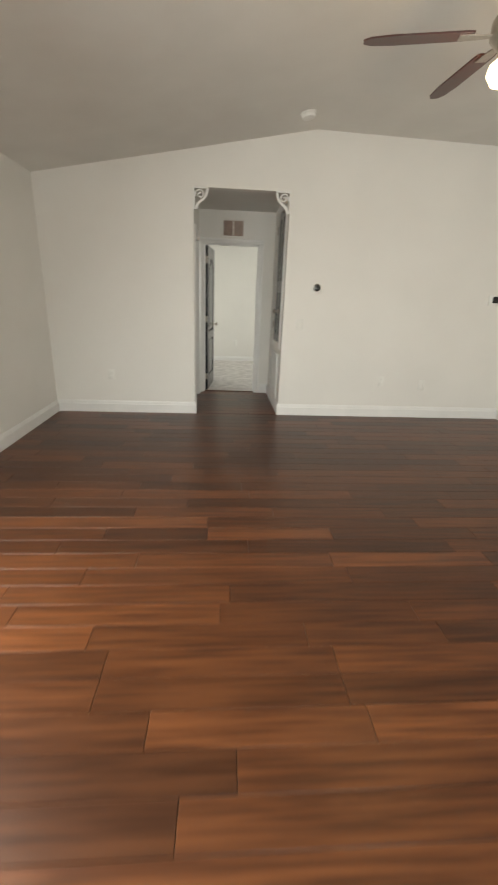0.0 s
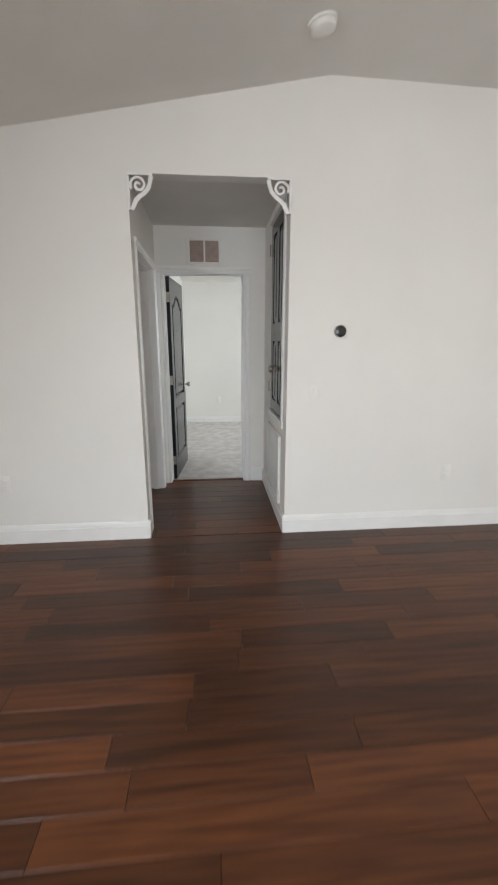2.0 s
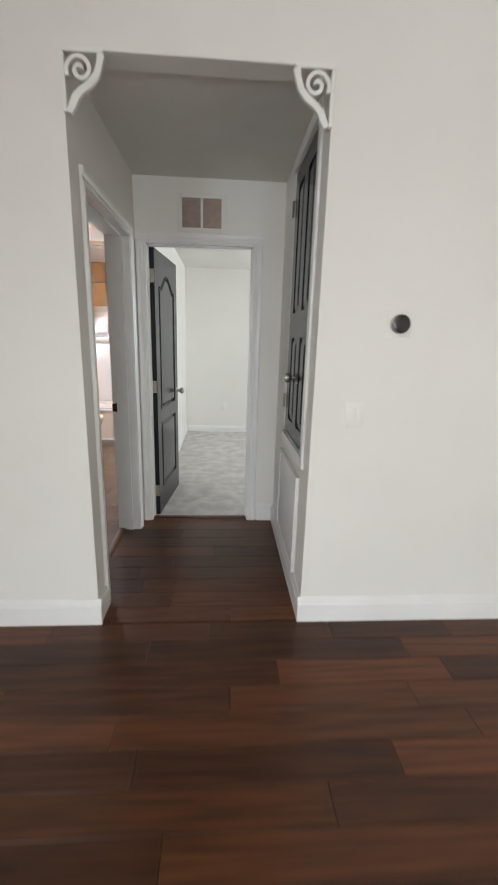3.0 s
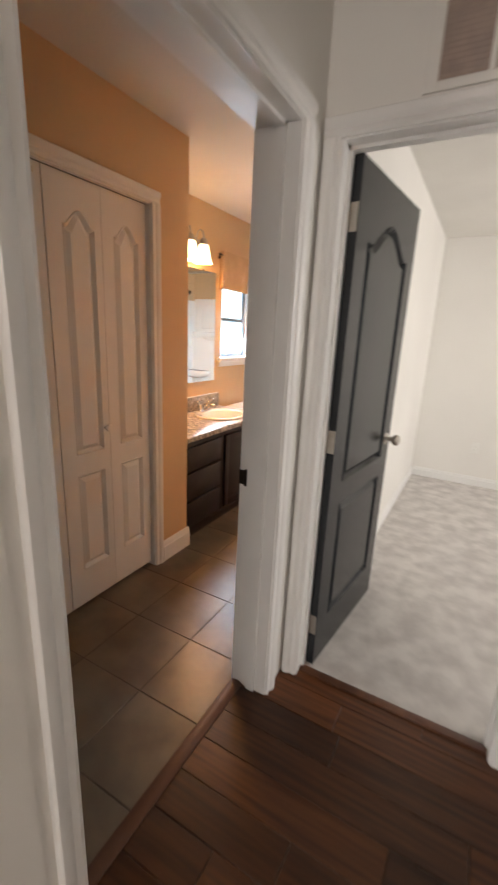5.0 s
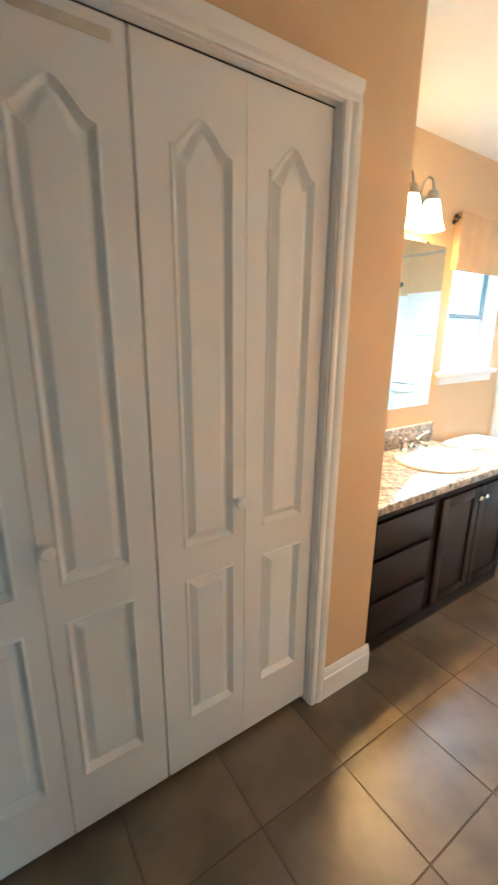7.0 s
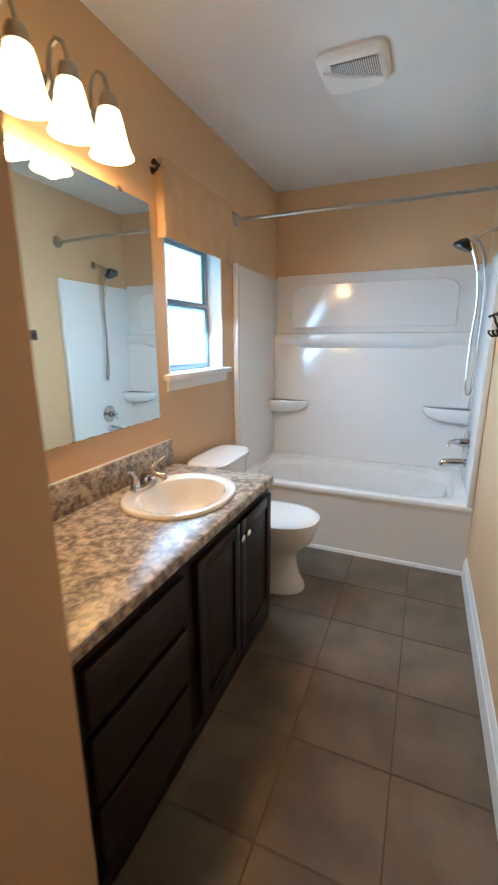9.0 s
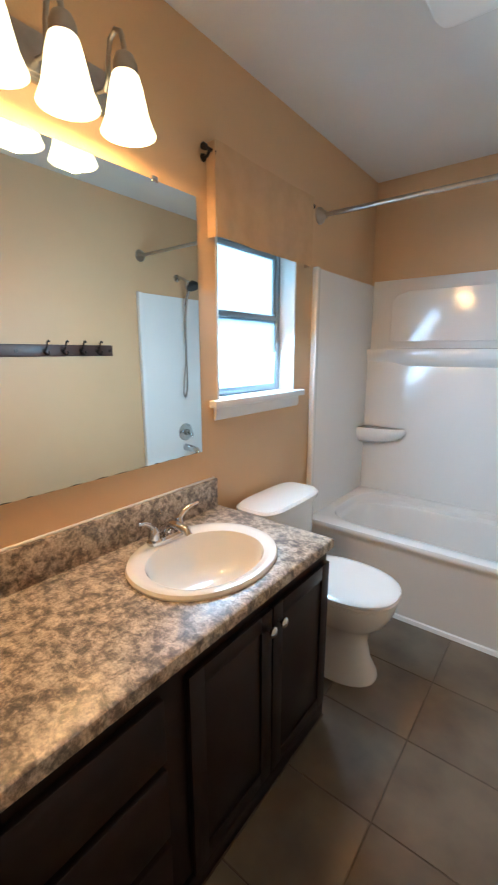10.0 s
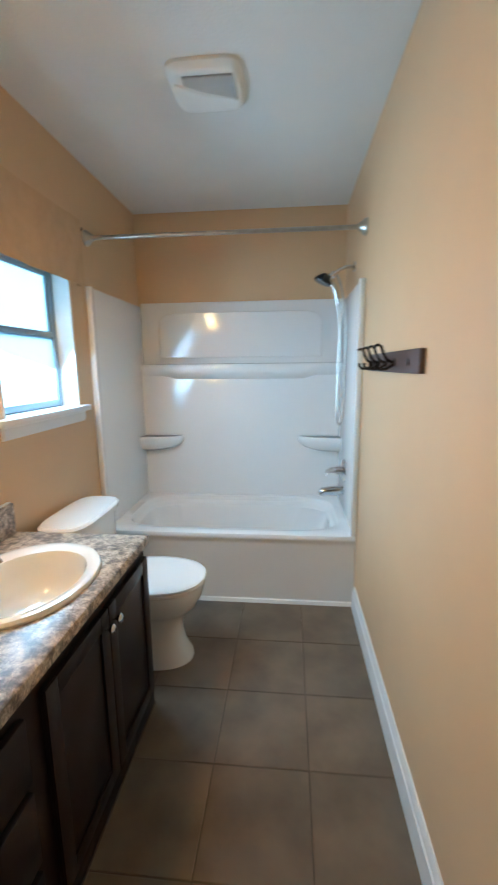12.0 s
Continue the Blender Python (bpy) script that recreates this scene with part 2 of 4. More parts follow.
bm = bmesh.new()
prism(bm, [(WEST, 0), (-0.015, 0), (-0.015, 2.395), (0.99, 2.395), (0.99, 0), (EAST, 0), (EAST, EAVE_E), (RIDGE_X, RIDGE_Z), (WEST, EAVE_Z)], "y", 0.0, 0.11)
wall_north = solid("wall_north", bm, WHITE_WALL, "white painted gable wall with a cased hall opening", "wall")
bm = bmesh.new()
for y0, y1, z0, z1 in ((SOUTH, -4.95, 0, EAVE_Z), (-3.45, 0.11, 0, EAVE_Z), (-4.95, -3.45, 0, 0.35), (-4.95, -3.45, 2.12, EAVE_Z)):
    box(bm, WEST - 0.11, WEST, y0, y1, z0, z1)
solid("wall_west", bm, WHITE_WALL, "white painted living room side wall", "wall")
bm = bmesh.new()
box(bm, EAST, EAST + 0.11, SOUTH, 0.11, 0, EAVE_E)
solid("wall_east", bm, WHITE_WALL, "white painted living room side wall", "wall")
bm = bmesh.new()
# out of view; the opening is added to let daylight in
prism(bm, [(WEST, 0), (0.1, 0), (0.1, 2.1), (2.3, 2.1), (2.3, 0), (EAST, 0), (EAST, EAVE_E), (RIDGE_X, RIDGE_Z), (WEST, EAVE_Z)], "y", SOUTH - 0.11, SOUTH)
solid("wall_south", bm, WHITE_WALL, "white painted wall with an assumed, unseen daylight opening", "wall")
bm = bmesh.new()
prism(bm, [(WEST - 0.11, EAVE_Z - 0.02), (RIDGE_X, RIDGE_Z), (EAST + 0.11, EAVE_E - 0.002), (EAST + 0.11, EAVE_E + 0.1), (RIDGE_X, RIDGE_Z + 0.1), (WEST - 0.11, EAVE_Z + 0.08)], "y", SOUTH - 0.11, 0.0)
solid("ceiling_living", bm, CEILING, "off-white vaulted ceiling rising to a ridge", "ceiling")

HW, BE, BW, BN, CZ = -0.02, -0.158, -1.62, 4.65, 2.41
HE, HN = 0.99, 1.225
bm = bmesh.new()
prism(bm, [(0.11, 0), (0.18, 0), (0.18, 2.03), (1.075, 2.03), (1.075, 0), (HN + 0.11, 0), (HN + 0.11, CZ), (0.11, CZ)], "x", -0.10, HW)
solid("wall_hall_west", bm, WHITE_WALL, "white hall wall with the bathroom doorway", "wall")
bm = bmesh.new()
prism(bm, [(0.11, 0), (0.18, 0), (0.18, 2.03), (1.075, 2.03), (1.075, 0), (BN + 0.1, 0), (BN + 0.1, CZ), (0.11, CZ)], "x", BE, -0.10)
solid("wall_bath_east", bm, PEACH, "peach painted bathroom wall beside the doorway", "wall")
bm = bmesh.new()
prism(bm, [(HW, 0), (0.03, 0), (0.03, 2.03), (0.80, 2.03), (0.80, 0), (3.6, 0), (3.6, CZ), (HW, CZ)], "y", HN, HN + 0.11)
solid("wall_hall_north", bm, WHITE_WALL, "white hall end wall with the bedroom doorway", "wall")
bm = bmesh.new()
prism(bm, [(0.11, 0), (HN, 0), (HN, CZ), (0.11, CZ), (0.11, 2.325), (0.83, 2.325), (0.83, 0.825), (0.11, 0.825)], "x", HE, HE + 0.10)
box(bm, HE, HE + 0.10, 0.11, 0.17, 0.825, 2.325)
solid("wall_hall_east", bm, WHITE_WALL, "white hall wall with a raised closet opening", "wall")
bm = bmesh.new()
box(bm, HE + 0.10, HE + 0.7, 0.11, 0.14, 0, CZ), box(bm, HE + 0.7, HE + 0.73, 0.11, HN, 0, CZ)
solid("wall_closet", bm, WHITE_WALL, "plain white closet inside wall", "wall")
bm = bmesh.new()
box(bm, -0.10, HE + 0.75, 0.11, HN + 0.11, CZ, CZ + 0.1)
solid("ceiling_hall", bm, CEILING, "flat off-white hall ceiling", "ceiling")
bm = bmesh.new()
box(bm, -1.72, -0.10, 0.11, BN + 0.1, CZ, CZ + 0.1)
solid("ceiling_bath", bm, CEILING, "flat off-white bathroom ceiling", "ceiling")
bm = bmesh.new()
box(bm, 0.03, 3.6, HN + 0.11, 4.44, 2.36, CZ + 0.1)
solid("ceiling_bedroom", bm, CEILING, "flat white bedroom ceiling", "ceiling")

# bedroom
bm = bmesh.new()
box(bm, -0.10, 0.03, HN + 0.11, 4.72, 0, CZ)
solid("wall_bedroom_west", bm, WHITE_WALL, "plain white bedroom wall behind the door", "wall")
bm = bmesh.new()
box(bm, 0.03, 3.7, 4.44, 4.72, 0, CZ)
solid("wall_bedroom_north", bm, WHITE_WALL, "plain white bedroom end wall", "wall")
# east wall is unseen; its opening is added for the bedroom daylight lamp
bm = bmesh.new()
for y0, y1, z0, z1 in ((HN, 2.2, 0, CZ), (3.8, 4.72, 0, CZ), (2.2, 3.8, 0, 0.8), (2.2, 3.8, 2.1, CZ)):
    box(bm, 3.6, 3.7, y0, y1, z0, z1)
solid("wall_bedroom_east", bm, WHITE_WALL, "white bedroom wall with an assumed, unseen daylight opening", "wall")
bm = bmesh.new()
box(bm, 0.0, 3.6, HN + 0.055, 4.60, -0.05, 0.008)
solid("carpet_bedroom", bm, CARPET, "pale grey cut-pile wall-to-wall bedroom carpet", "carpet")

# bathroom: west wall with the window, closet wall, end walls
WY0, WY1, WZ0, WZ1 = 3.105, 3.69, 1.165, 1.86
bm = bmesh.new()
for y0, y1, z0, z1 in ((0.0, WY0, 0, CZ), (WY1, BN + 0.1, 0, CZ), (WY0, WY1, 0, WZ0), (WY0, WY1, WZ1, CZ)):
    box(bm, BW - 0.12, BW, y0, y1, z0, z1)
solid("wall_bath_west", bm, PEACH, "peach painted outer wall with a small window", "wall")
bm = bmesh.new()
box(bm, BW, BE, BN, BN + 0.1, 0, CZ)
solid("wall_bath_north", bm, PEACH, "peach painted wall above the tub surround", "wall")
bm = bmesh.new()
box(bm, BW, BE, 0.11, 0.13, 0, CZ)
solid("wall_bath_south", bm, PEACH, "peach painted bathroom end wall", "wall")
CX, CY0, CY1, CT = -1.03, 0.39, 1.545, 2.02
bm = bmesh.new()
prism(bm, [(0.11, 0), (CY0, 0), (CY0, CT), (CY1, CT), (CY1, 0), (1.852, 0), (1.852, CZ), (0.11, CZ)], "x", CX - 0.10, CX)
box(bm, BW, CX - 0.10, 1.752, 1.852, 0, CZ)
solid("wall_closet_front", bm, PEACH, "peach painted closet wall with outside corner", "wall")


# ---- trim ----
def strip(bm, axis, a, b, face, sign, z0, z1, depth):
    """A moulded board on a wall: thick below, stepped back to a thin top edge."""
    h = z1 - z0
    prof = [(0, 0), (depth, 0), (depth, h * 0.72), (depth * 0.72, h * 0.76), (depth * 0.72, h * 0.86), (depth * 0.4, h * 0.95), (depth * 0.3, h), (0, h)]
    pts = [(face + sign * d, z0 + z) for d, z in prof]
    prism(bm, pts, axis, a, b)


def baseboard(axis, a, b, face, sign, h=0.135):
    bm = bmesh.new()
    strip(bm, axis, a, b, face, sign, 0.0, h, 0.016)
    return solid("baseboard", bm, TRIM, "white moulded baseboard along the wall", "baseboard")


baseboard("y", SOUTH, -0.017, WEST, 1)
baseboard("y", SOUTH, -0.017, EAST, -1)


def baseboard_x(a, b, face, sign, h=0.135):
    bm = bmesh.new()
    t = bmesh.new()
    strip(t, "y", a, b, 0, sign, 0.0, h, 0.016)
    # turned so that the run follows x and the face looks along y
    for v in t.verts:
        v.co = Vector((v.co.y, face + v.co.x, v.co.z))
    add(bm, t)
    return solid("baseboard", bm, TRIM, "white moulded baseboard along the wall", "baseboard")


baseboard_x(WEST + 0.017, 0.001, 0.0, -1)
baseboard_x(0.974, EAST - 0.017, 0.0, -1)
baseboard("y", 0.0, 0.135, HW, 1)
baseboard("y", 0.0, HN - 0.001, HE, -1)
baseboard_x(0.862, HE - 0.017, HN, -1)
baseboard("y", HN + 0.13, 4.42, 0.03, 1, 0.10)
baseboard_x(0.047, 3.6, 4.44, -1, 0.10)
baseboard("y", 1.135, 3.83, BE, -1)
baseboard("y", 1.605, 1.868, CX, 1)
baseboard_x(-1.12, CX + 0.0, 1.852, 1)


def casing(name, axis, face, sign, a, b, top, width=0.058, label="white moulded door casing", foot=0.0):
    """Two uprights and a head round an opening from a to b; axis is the way across the opening."""
    root = thing(name, (face, a, 0) if axis == "y" else (a, face, 0), label, "casing", "", "structure")

    def upright(at, out):
        bm = bmesh.new()
        prof = [(0, 0), (0.008, 0), (0.012, width * 0.15), (0.009, width * 0.40), (0.014, width * 0.52), (0.018, width * 0.68), (0.018, width * 0.94), (0.013, width), (0, width)]
        pts = [(face + sign * d, at + out * w) if axis == "y" else (at + out * w, face + sign * d) for d, w in prof]
        prism(bm, pts, "z", foot, top)
        part("upright", bm, TRIM, root)

    upright(a, -1), upright(b, 1)
    bm = bmesh.new()
    prof = [(0, 0), (0.008, 0), (0.012, width * 0.15), (0.009, width * 0.40), (0.014, width * 0.52), (0.018, width * 0.68), (0.018, width * 0.94), (0.013, width), (0, width)]
    t = bmesh.new()
    prism(t, [(sign * d, top + w) for d, w in prof], "y", a - width, b + width)
    for v in t.verts:
        v.co = Vector((face + v.co.x, v.co.y, v.co.z)) if axis == "y" else Vector((v.co.y, face + v.co.x, v.co.z))
    add(bm, t)
    part("head", bm, TRIM, root)
    return root


def jamb(axis, lo, hi, a, b, top, label):
    """The lining of an opening a..b through a wall that spans lo..hi, with a stop."""
    root = thing("door_frame", (lo, a, 0) if axis == "y" else (a, lo, 0), label, "door frame", "", "structure")
    t = 0.02
    mid = (lo + hi) / 2
    for n, (p0, p1, z0, z1) in (("side", (a - t, a, 0, top)), ("side", (b, b + t, 0, top)), ("head", (a - t, b + t, top, top + t))):
        bm = bmesh.new()
        for q0, q1, e in ((lo, hi, 0.0), (mid - 0.006, mid + 0.03, 0.011)):
            u0, u1, w0 = p0 - (e if p0 == b else 0), p1 + (e if p1 == a else 0), z0 - (e if n == "head" else 0)
            if axis == "y":
                box(bm, q0, q1, u0, u1, w0, z1)
            else:
                box(bm, u0, u1, q0, q1, w0, z1)
        part(n, bm, TRIM, root)
    return root


BY0, BY1, BT = 0.2, 1.055, 2.01
bath_frame = jamb("y", -0.1745, HW + 0.001, BY0, BY1, BT, "white wooden bathroom door frame")
casing("casing_bath_door", "y", HW, 1, BY0 - 0.006, BY1 + 0.006, BT + 0.006)
casing("casing_bath_inside", "y", BE, -1, BY0 - 0.006, BY1 + 0.006, BT + 0.006)
bed_frame = jamb("x", HN - 0.001, HN + 0.111, 0.05, 0.78, 2.01, "white wooden bedroom door frame")
casing("casing_bedroom_door", "x", HN, -1, 0.044, 0.786, 2.016)
casing("casing_closet", "y", CX, 1, CY0, CY1, CT)
bm = bmesh.new()
box(bm, CX - 0.10, CX - 0.0005, CY0 - 0.004, CY0 + 0.004, 0, CT), box(bm, CX - 0.10, CX - 0.0005, CY1 - 0.004, CY1 + 0.004, 0, CT)
box(bm, CX - 0.028, CX - 0.0005, CY0 + 0.0045, CY1 - 0.0045, CT - 0.006, CT + 0.004)
solid("closet_jamb", bm, TRIM, "white painted lining of the closet opening", "door frame")
bm = bmesh.new()
box(bm, CX - 0.09, CX - 0.03, CY0, CY1, CT - 0.008, CT)
solid("closet_track", bm, BRONZE, "dark metal sliding track over the closet doors", "track")
bm = bmesh.new()
box(bm, -0.155, -0.145, BY1 - 0.004, BY1 + 0.002, 0.88, 0.945, 0.001)
box(bm, -0.1765, -0.153, BY1 - 0.003, BY1 + 0.002, 0.885, 0.94, 0.001)
part("strike_plate", bm, BRONZE, bath_frame, "dark metal strike plate")


# ---- doors ----
def arched(l, r, b, s, h, pointed):
    """A panel outline with a raised, curved top edge."""
    pts = [(l, b), (r, b), (r, s)]
    n = 20
    for k in range(1, n):
        u = k / n
        s1 = 1 - abs(2 * u - 1)
        rise = 0.8 * (0.5 - 0.5 * math.cos(math.pi * s1)) + 0.2 * s1 if pointed else 0.5 - 0.5 * math.cos(2 * math.pi * u)
        rise = max(0.0, (rise - 0.06) / 0.94)
        pts.append((r + (l - r) * u, s + h * rise))
    return pts + [(l, s)]


def grown(pts, d):
    cx = sum(p[0] for p in pts) / len(pts)
    cz = (min(p[1] for p in pts) + max(p[1] for p in pts)) / 2
    hx = max(abs(p[0] - cx) for p in pts)
    hz = (max(p[1] for p in pts) - min(p[1] for p in pts)) / 2
    return [(cx + (x - cx) * (hx + d) / hx, cz + (z - cz) * (hz + d) / hz) for x, z in pts]


def panel_leaf(parent, name, w, h, thick, panels, mat, both=True):
    """A moulded leaf in its own plane: x along the width from 0, y the thickness, z up. Panels are outlines from bottom to top."""
    body = bmesh.new()
    deep = 0.015
    faces = ((0.0, -1),) + (((thick, 1),) if both else ())
    box(body, 0, w, deep if faces else 0, thick - (deep if both else 0), 0, h)
    l = min(p[0] for p in panels[0])
    r = max(p[0] for p in panels[0])
    for at, s in faces:
        y0, y1 = (at, at + deep) if s < 0 else (at - deep, at)
        box(body, 0, l, y0, y1, 0, h)
        box(body, r, w, y0, y1, 0, h)
        prev_top = None
        for outline in panels:
            bot = min(p[1] for p in outline)
            box(body, l, r, y0, y1, 0, bot) if prev_top is None else prism(body, [(l, bot)] + [(r, bot)] + prev_top, "y", y0, y1)
            prev_top = [p for p in outline if p[1] > bot + 1e-6]
        prism(body, [(l, h)] + [(r, h)] + prev_top, "y", y0, y1)
    return body


def dress_leaf(parent, panels, thick, mat, both, place):
    deep = 0.015
    for outline in panels:
        for at, s in ((0.0, -1),) + (((thick, 1),) if both else ()):
            bm = bmesh.new()
            core = grown(outline, -0.036)
            base = at + deep * (1 if s < 0 else -1)
            up = at + 0.0015 * (1 if s < 0 else -1)
            rings = [[(x, base, z) for x, z in grown(outline, -0.016)], [(x, up, z) for x, z in core]]
            loft(bm, rings, (False, True))
            bm.transform(place)
            part("raised_panel", bm, mat, parent, angle=14)
            bm = bmesh.new()
            lip = [[(x, at + s * 0.0, z) for x, z in grown(outline, 0.004)], [(x, at + s * 0.0035, z) for x, z in outline], [(x, base, z) for x, z in grown(outline, -0.014)]]
            loft(bm, lip, (False, False))
            bm.transform(place)
            part("moulding", bm, mat, parent, angle=22)


def knob_profile():
    return [(0.030, 0), (0.031, 0.004), (0.026, 0.008), (0.011, 0.012), (0.010, 0.030), (0.018, 0.036), (0.026, 0.046), (0.028, 0.056), (0.024, 0.066), (0.012, 0.072), (0.001, 0.073)]


def swing_door(name, hinge, turn, w, h, label, flip, knob_z=0.93):
    """A two-panel door with a curved top panel, hung at hinge and turned about it."""
    root = thing(name, hinge, label, "door")
    place = pose(*hinge, 0, 0, turn)
    th = 0.035
    panels = [[(0.115, 0.20), (w - 0.115, 0.20), (w - 0.115, 0.73), (0.115, 0.73)], arched(0.115, w - 0.115, 0.835, 1.74, 0.10, False)]
    bm = panel_leaf(root, "leaf", w, h, th, panels, DOOR_DARK)
    bm.transform(place)
    leaf = part("leaf", bm, DOOR_DARK, root)
    dress_leaf(leaf, panels, th, DOOR_DARK, True, place)
    for y, s in ((0.0, 90), (th, -90)):
        bm = bmesh.new()
        lathe(bm, knob_profile(), place @ pose(w - 0.065, y, knob_z - 0.01, s, 0, 0))
        part("door_knob", bm, NICKEL, root, "brushed nickel door knob")
    for z in (0.20, 1.02, 1.80):
        bm = bmesh.new()
        t = bmesh.new()
        lathe(t, [(0.006, 0), (0.006, 0.09)], pose(-0.004, -0.006 if not flip else th + 0.006, z - 0.045), 10)
        box(t, -0.003, -0.001, 0.002, th - 0.002, z - 0.045, z + 0.045)
        box(t, -0.03, -0.004, (-0.004 if not flip else th + 0.001), (-0.001 if not flip else th + 0.004), z - 0.045, z + 0.045)
        add(bm, t, place)
        part("hinge", bm, NICKEL, root, "satin metal butt hinge")
    return root


swing_door("bedroom_door", (0.094, HN + 0.078, 0.012), 84, 0.71, 1.985, "charcoal painted two-panel bedroom door standing open", True)
swing_door("bathroom_door", (BE - 0.012, BY0 + 0.035, 0.012), 163.5, 0.82, 1.985, "charcoal painted two-panel bathroom door standing open", False)

# four narrow closet leaves
LW = (CY1 - CY0 - 0.022) / 4
for k in range(4):
    y0 = CY0 + 0.007 + k * (LW + 0.0008) + (0.004 if k > 1 else 0.0)
    root = thing("bifold_leaf", (CX - 0.045, y0, 0.02), "white moulded bifold closet door leaf with arched panel", "closet door", "bifold closet doors")
    place = Matrix.Translation((CX - 0.028, y0, 0.028)) @ pose(0, 0, 0, 0, 0, 90)
    th = 0.03
    w = LW - 0.001
    a, b = ((0.055, w - 0.055), (0.045, w - 0.072), (0.082, w - 0.042), (0.072, w - 0.058))[k]
    panels = [[(a, 0.195), (b, 0.195), (b, 0.69), (a, 0.69)], arched(a, b, 0.80, 1.795, 0.062, True)]
    bm = panel_leaf(root, "leaf", w, 1.982, th, panels, DOOR_WHITE, False)
    bm.transform(place)
    leaf = part("leaf", bm, DOOR_WHITE, root)
    dress_leaf(leaf, panels, th, DOOR_WHITE, False, place)
    if k == 1:
        bm = bmesh.new()
        box(bm, CX - 0.0275, CX - 0.025, y0 + 0.07, y0 + w - 0.03, 1.968, 1.988, 0.0008)
        part("tape_strip", bm, TAPE, root, "strip of yellowed tape at the top")
    if k in (1, 2):
        bm = bmesh.new()
        lathe(bm, [(0.009, 0), (0.009, 0.012), (0.017, 0.018), (0.019, 0.026), (0.014, 0.032), (0.001, 0.033)], place @ pose(0.019 if k == 1 else w - 0.028, 0, 0.905, 90, 0, 0), 16)
        part("pull_knob", bm, DOOR_WHITE, root, "small round white pull knob")

# raised closet door in the hall
root = thing("utility_door", (HE, 0.175, 0.83), "charcoal painted raised utility closet door", "door")
place = Matrix.Translation((HE + 0.004, 0.825, 0.83)) @ pose(0, 0, 0, 0, 0, -90)
w = 0.645
bm = bmesh.new()
box(bm, 0, w, 0.008, 0.035, 0, 1.488)
cols = ((0.10, 0.275), (0.37, 0.545))
spans = ((0.09, 0.58), (0.72, 1.40))
for x0, x1 in ((0, 0.10), (0.275, 0.37), (0.545, w)):
    box(bm, x0, x1, 0, 0.008, 0, 1.488)
for x0, x1 in cols:
    for z0, z1 in ((0, 0.09), (0.58, 0.72), (1.40, 1.488)):
        box(bm, x0, x1, 0, 0.008, z0, z1)
bm.transform(place)
leaf = part("leaf", bm, DOOR_DARK, root)
for x0, x1 in cols:
    for z0, z1 in spans:
        bm = bmesh.new()
        loft(bm, [[(x0 + e, y, z0 + e), (x1 - e, y, z0 + e), (x1 - e, y, z1 - e), (x0 + e, y, z1 - e)] for e, y in ((0.016, 0.008), (0.045, 0.001))], (False, True))
        bm.transform(place)
        part("raised_panel", bm, DOOR_DARK, leaf, angle=10)
bm = bmesh.new()
lathe(bm, knob_profile(), place @ pose(w - 0.28, 0, 0.365, 90, 0, 0))
part("door_knob", bm, NICKEL, root, "brushed nickel door knob")
for z in (1.02, 2.14):
    bm = bmesh.new()
    box(bm, HE - 0.006, HE - 0.001, 0.835, 0.885, z - 0.04, z + 0.04, 0.001)
    lathe(bm, [(0.007, 0), (0.007, 0.09)], pose(HE - 0.006, 0.832, z - 0.045), 10)
    part("hinge", bm, NICKEL, root, "satin metal hinge")
root = thing("utility_door_trim", (HE, 0.12, 0.76), "white painted trim round the raised closet door", "trim", "", "structure")
for y0, y1, z0, z1 in ((0.12, 0.17, 0.77, 2.36), (0.17, 0.83, 0.765, 0.822), (0.17, 0.83, 2.33, 2.385)):
    bm = bmesh.new()
    box(bm, HE - 0.016, HE - 0.001, y0, y1, z0, z1, 0.004)
    part("board", bm, TRIM, root)
root = thing("access_panel", (HE, 0.5, 0.14), "white painted louvred access panel low on the wall", "access panel")
bm = bmesh.new()
box(bm, HE - 0.012, HE - 0.001, 0.20, 0.84, 0.15, 0.70, 0.003)
part("panel", bm, TRIM, root)
bm = bmesh.new()
for y0, y1, z0, z1 in ((0.20, 0.225, 0.15, 0.70), (0.815, 0.84, 0.15, 0.70), (0.225, 0.815, 0.15, 0.175), (0.225, 0.815, 0.675, 0.70)):
    box(bm, HE - 0.022, HE - 0.0125, y0, y1, z0, z1, 0.003)
part("rim", bm, TRIM, root)


# ---- living room and hall fittings ----
def plate(name, x, z, w, h, label, category, face=0.0, detail=None):
    root = thing(name, (x, face, z), label, category)
    bm = bmesh.new()
    box(bm, x - w / 2, x + w / 2, face - 0.006, face, z - h / 2, z + h / 2, 0.002)
    part("cover_plate", bm, PLASTIC, root)
    for n, (cx, cz, pw, ph, mat) in (detail or ()):
        bm = bmesh.new()
        box(bm, x + cx - pw / 2, x + cx + pw / 2, face - 0.009, face - 0.005, z + cz - ph / 2, z + cz + ph / 2, 0.001)
        part(n, bm, mat, root)
    return root


# slots are solid dark pieces; the shade of the holes is their colour
SLOTS = [("socket", (0, 0.02, 0.032, 0.026, PLASTIC)), ("socket", (0, -0.02, 0.032, 0.026, PLASTIC)), ("slot", (-0.007, 0.022, 0.003, 0.009, SLOT_SHADE_AND_WEAR)), ("slot", (0.007, 0.022, 0.003, 0.009, SLOT_SHADE_AND_WEAR)),
         ("slot", (-0.007, -0.018, 0.003, 0.009, SLOT_SHADE_AND_WEAR)), ("slot", (0.007, -0.018, 0.003, 0.009, SLOT_SHADE_AND_WEAR))]
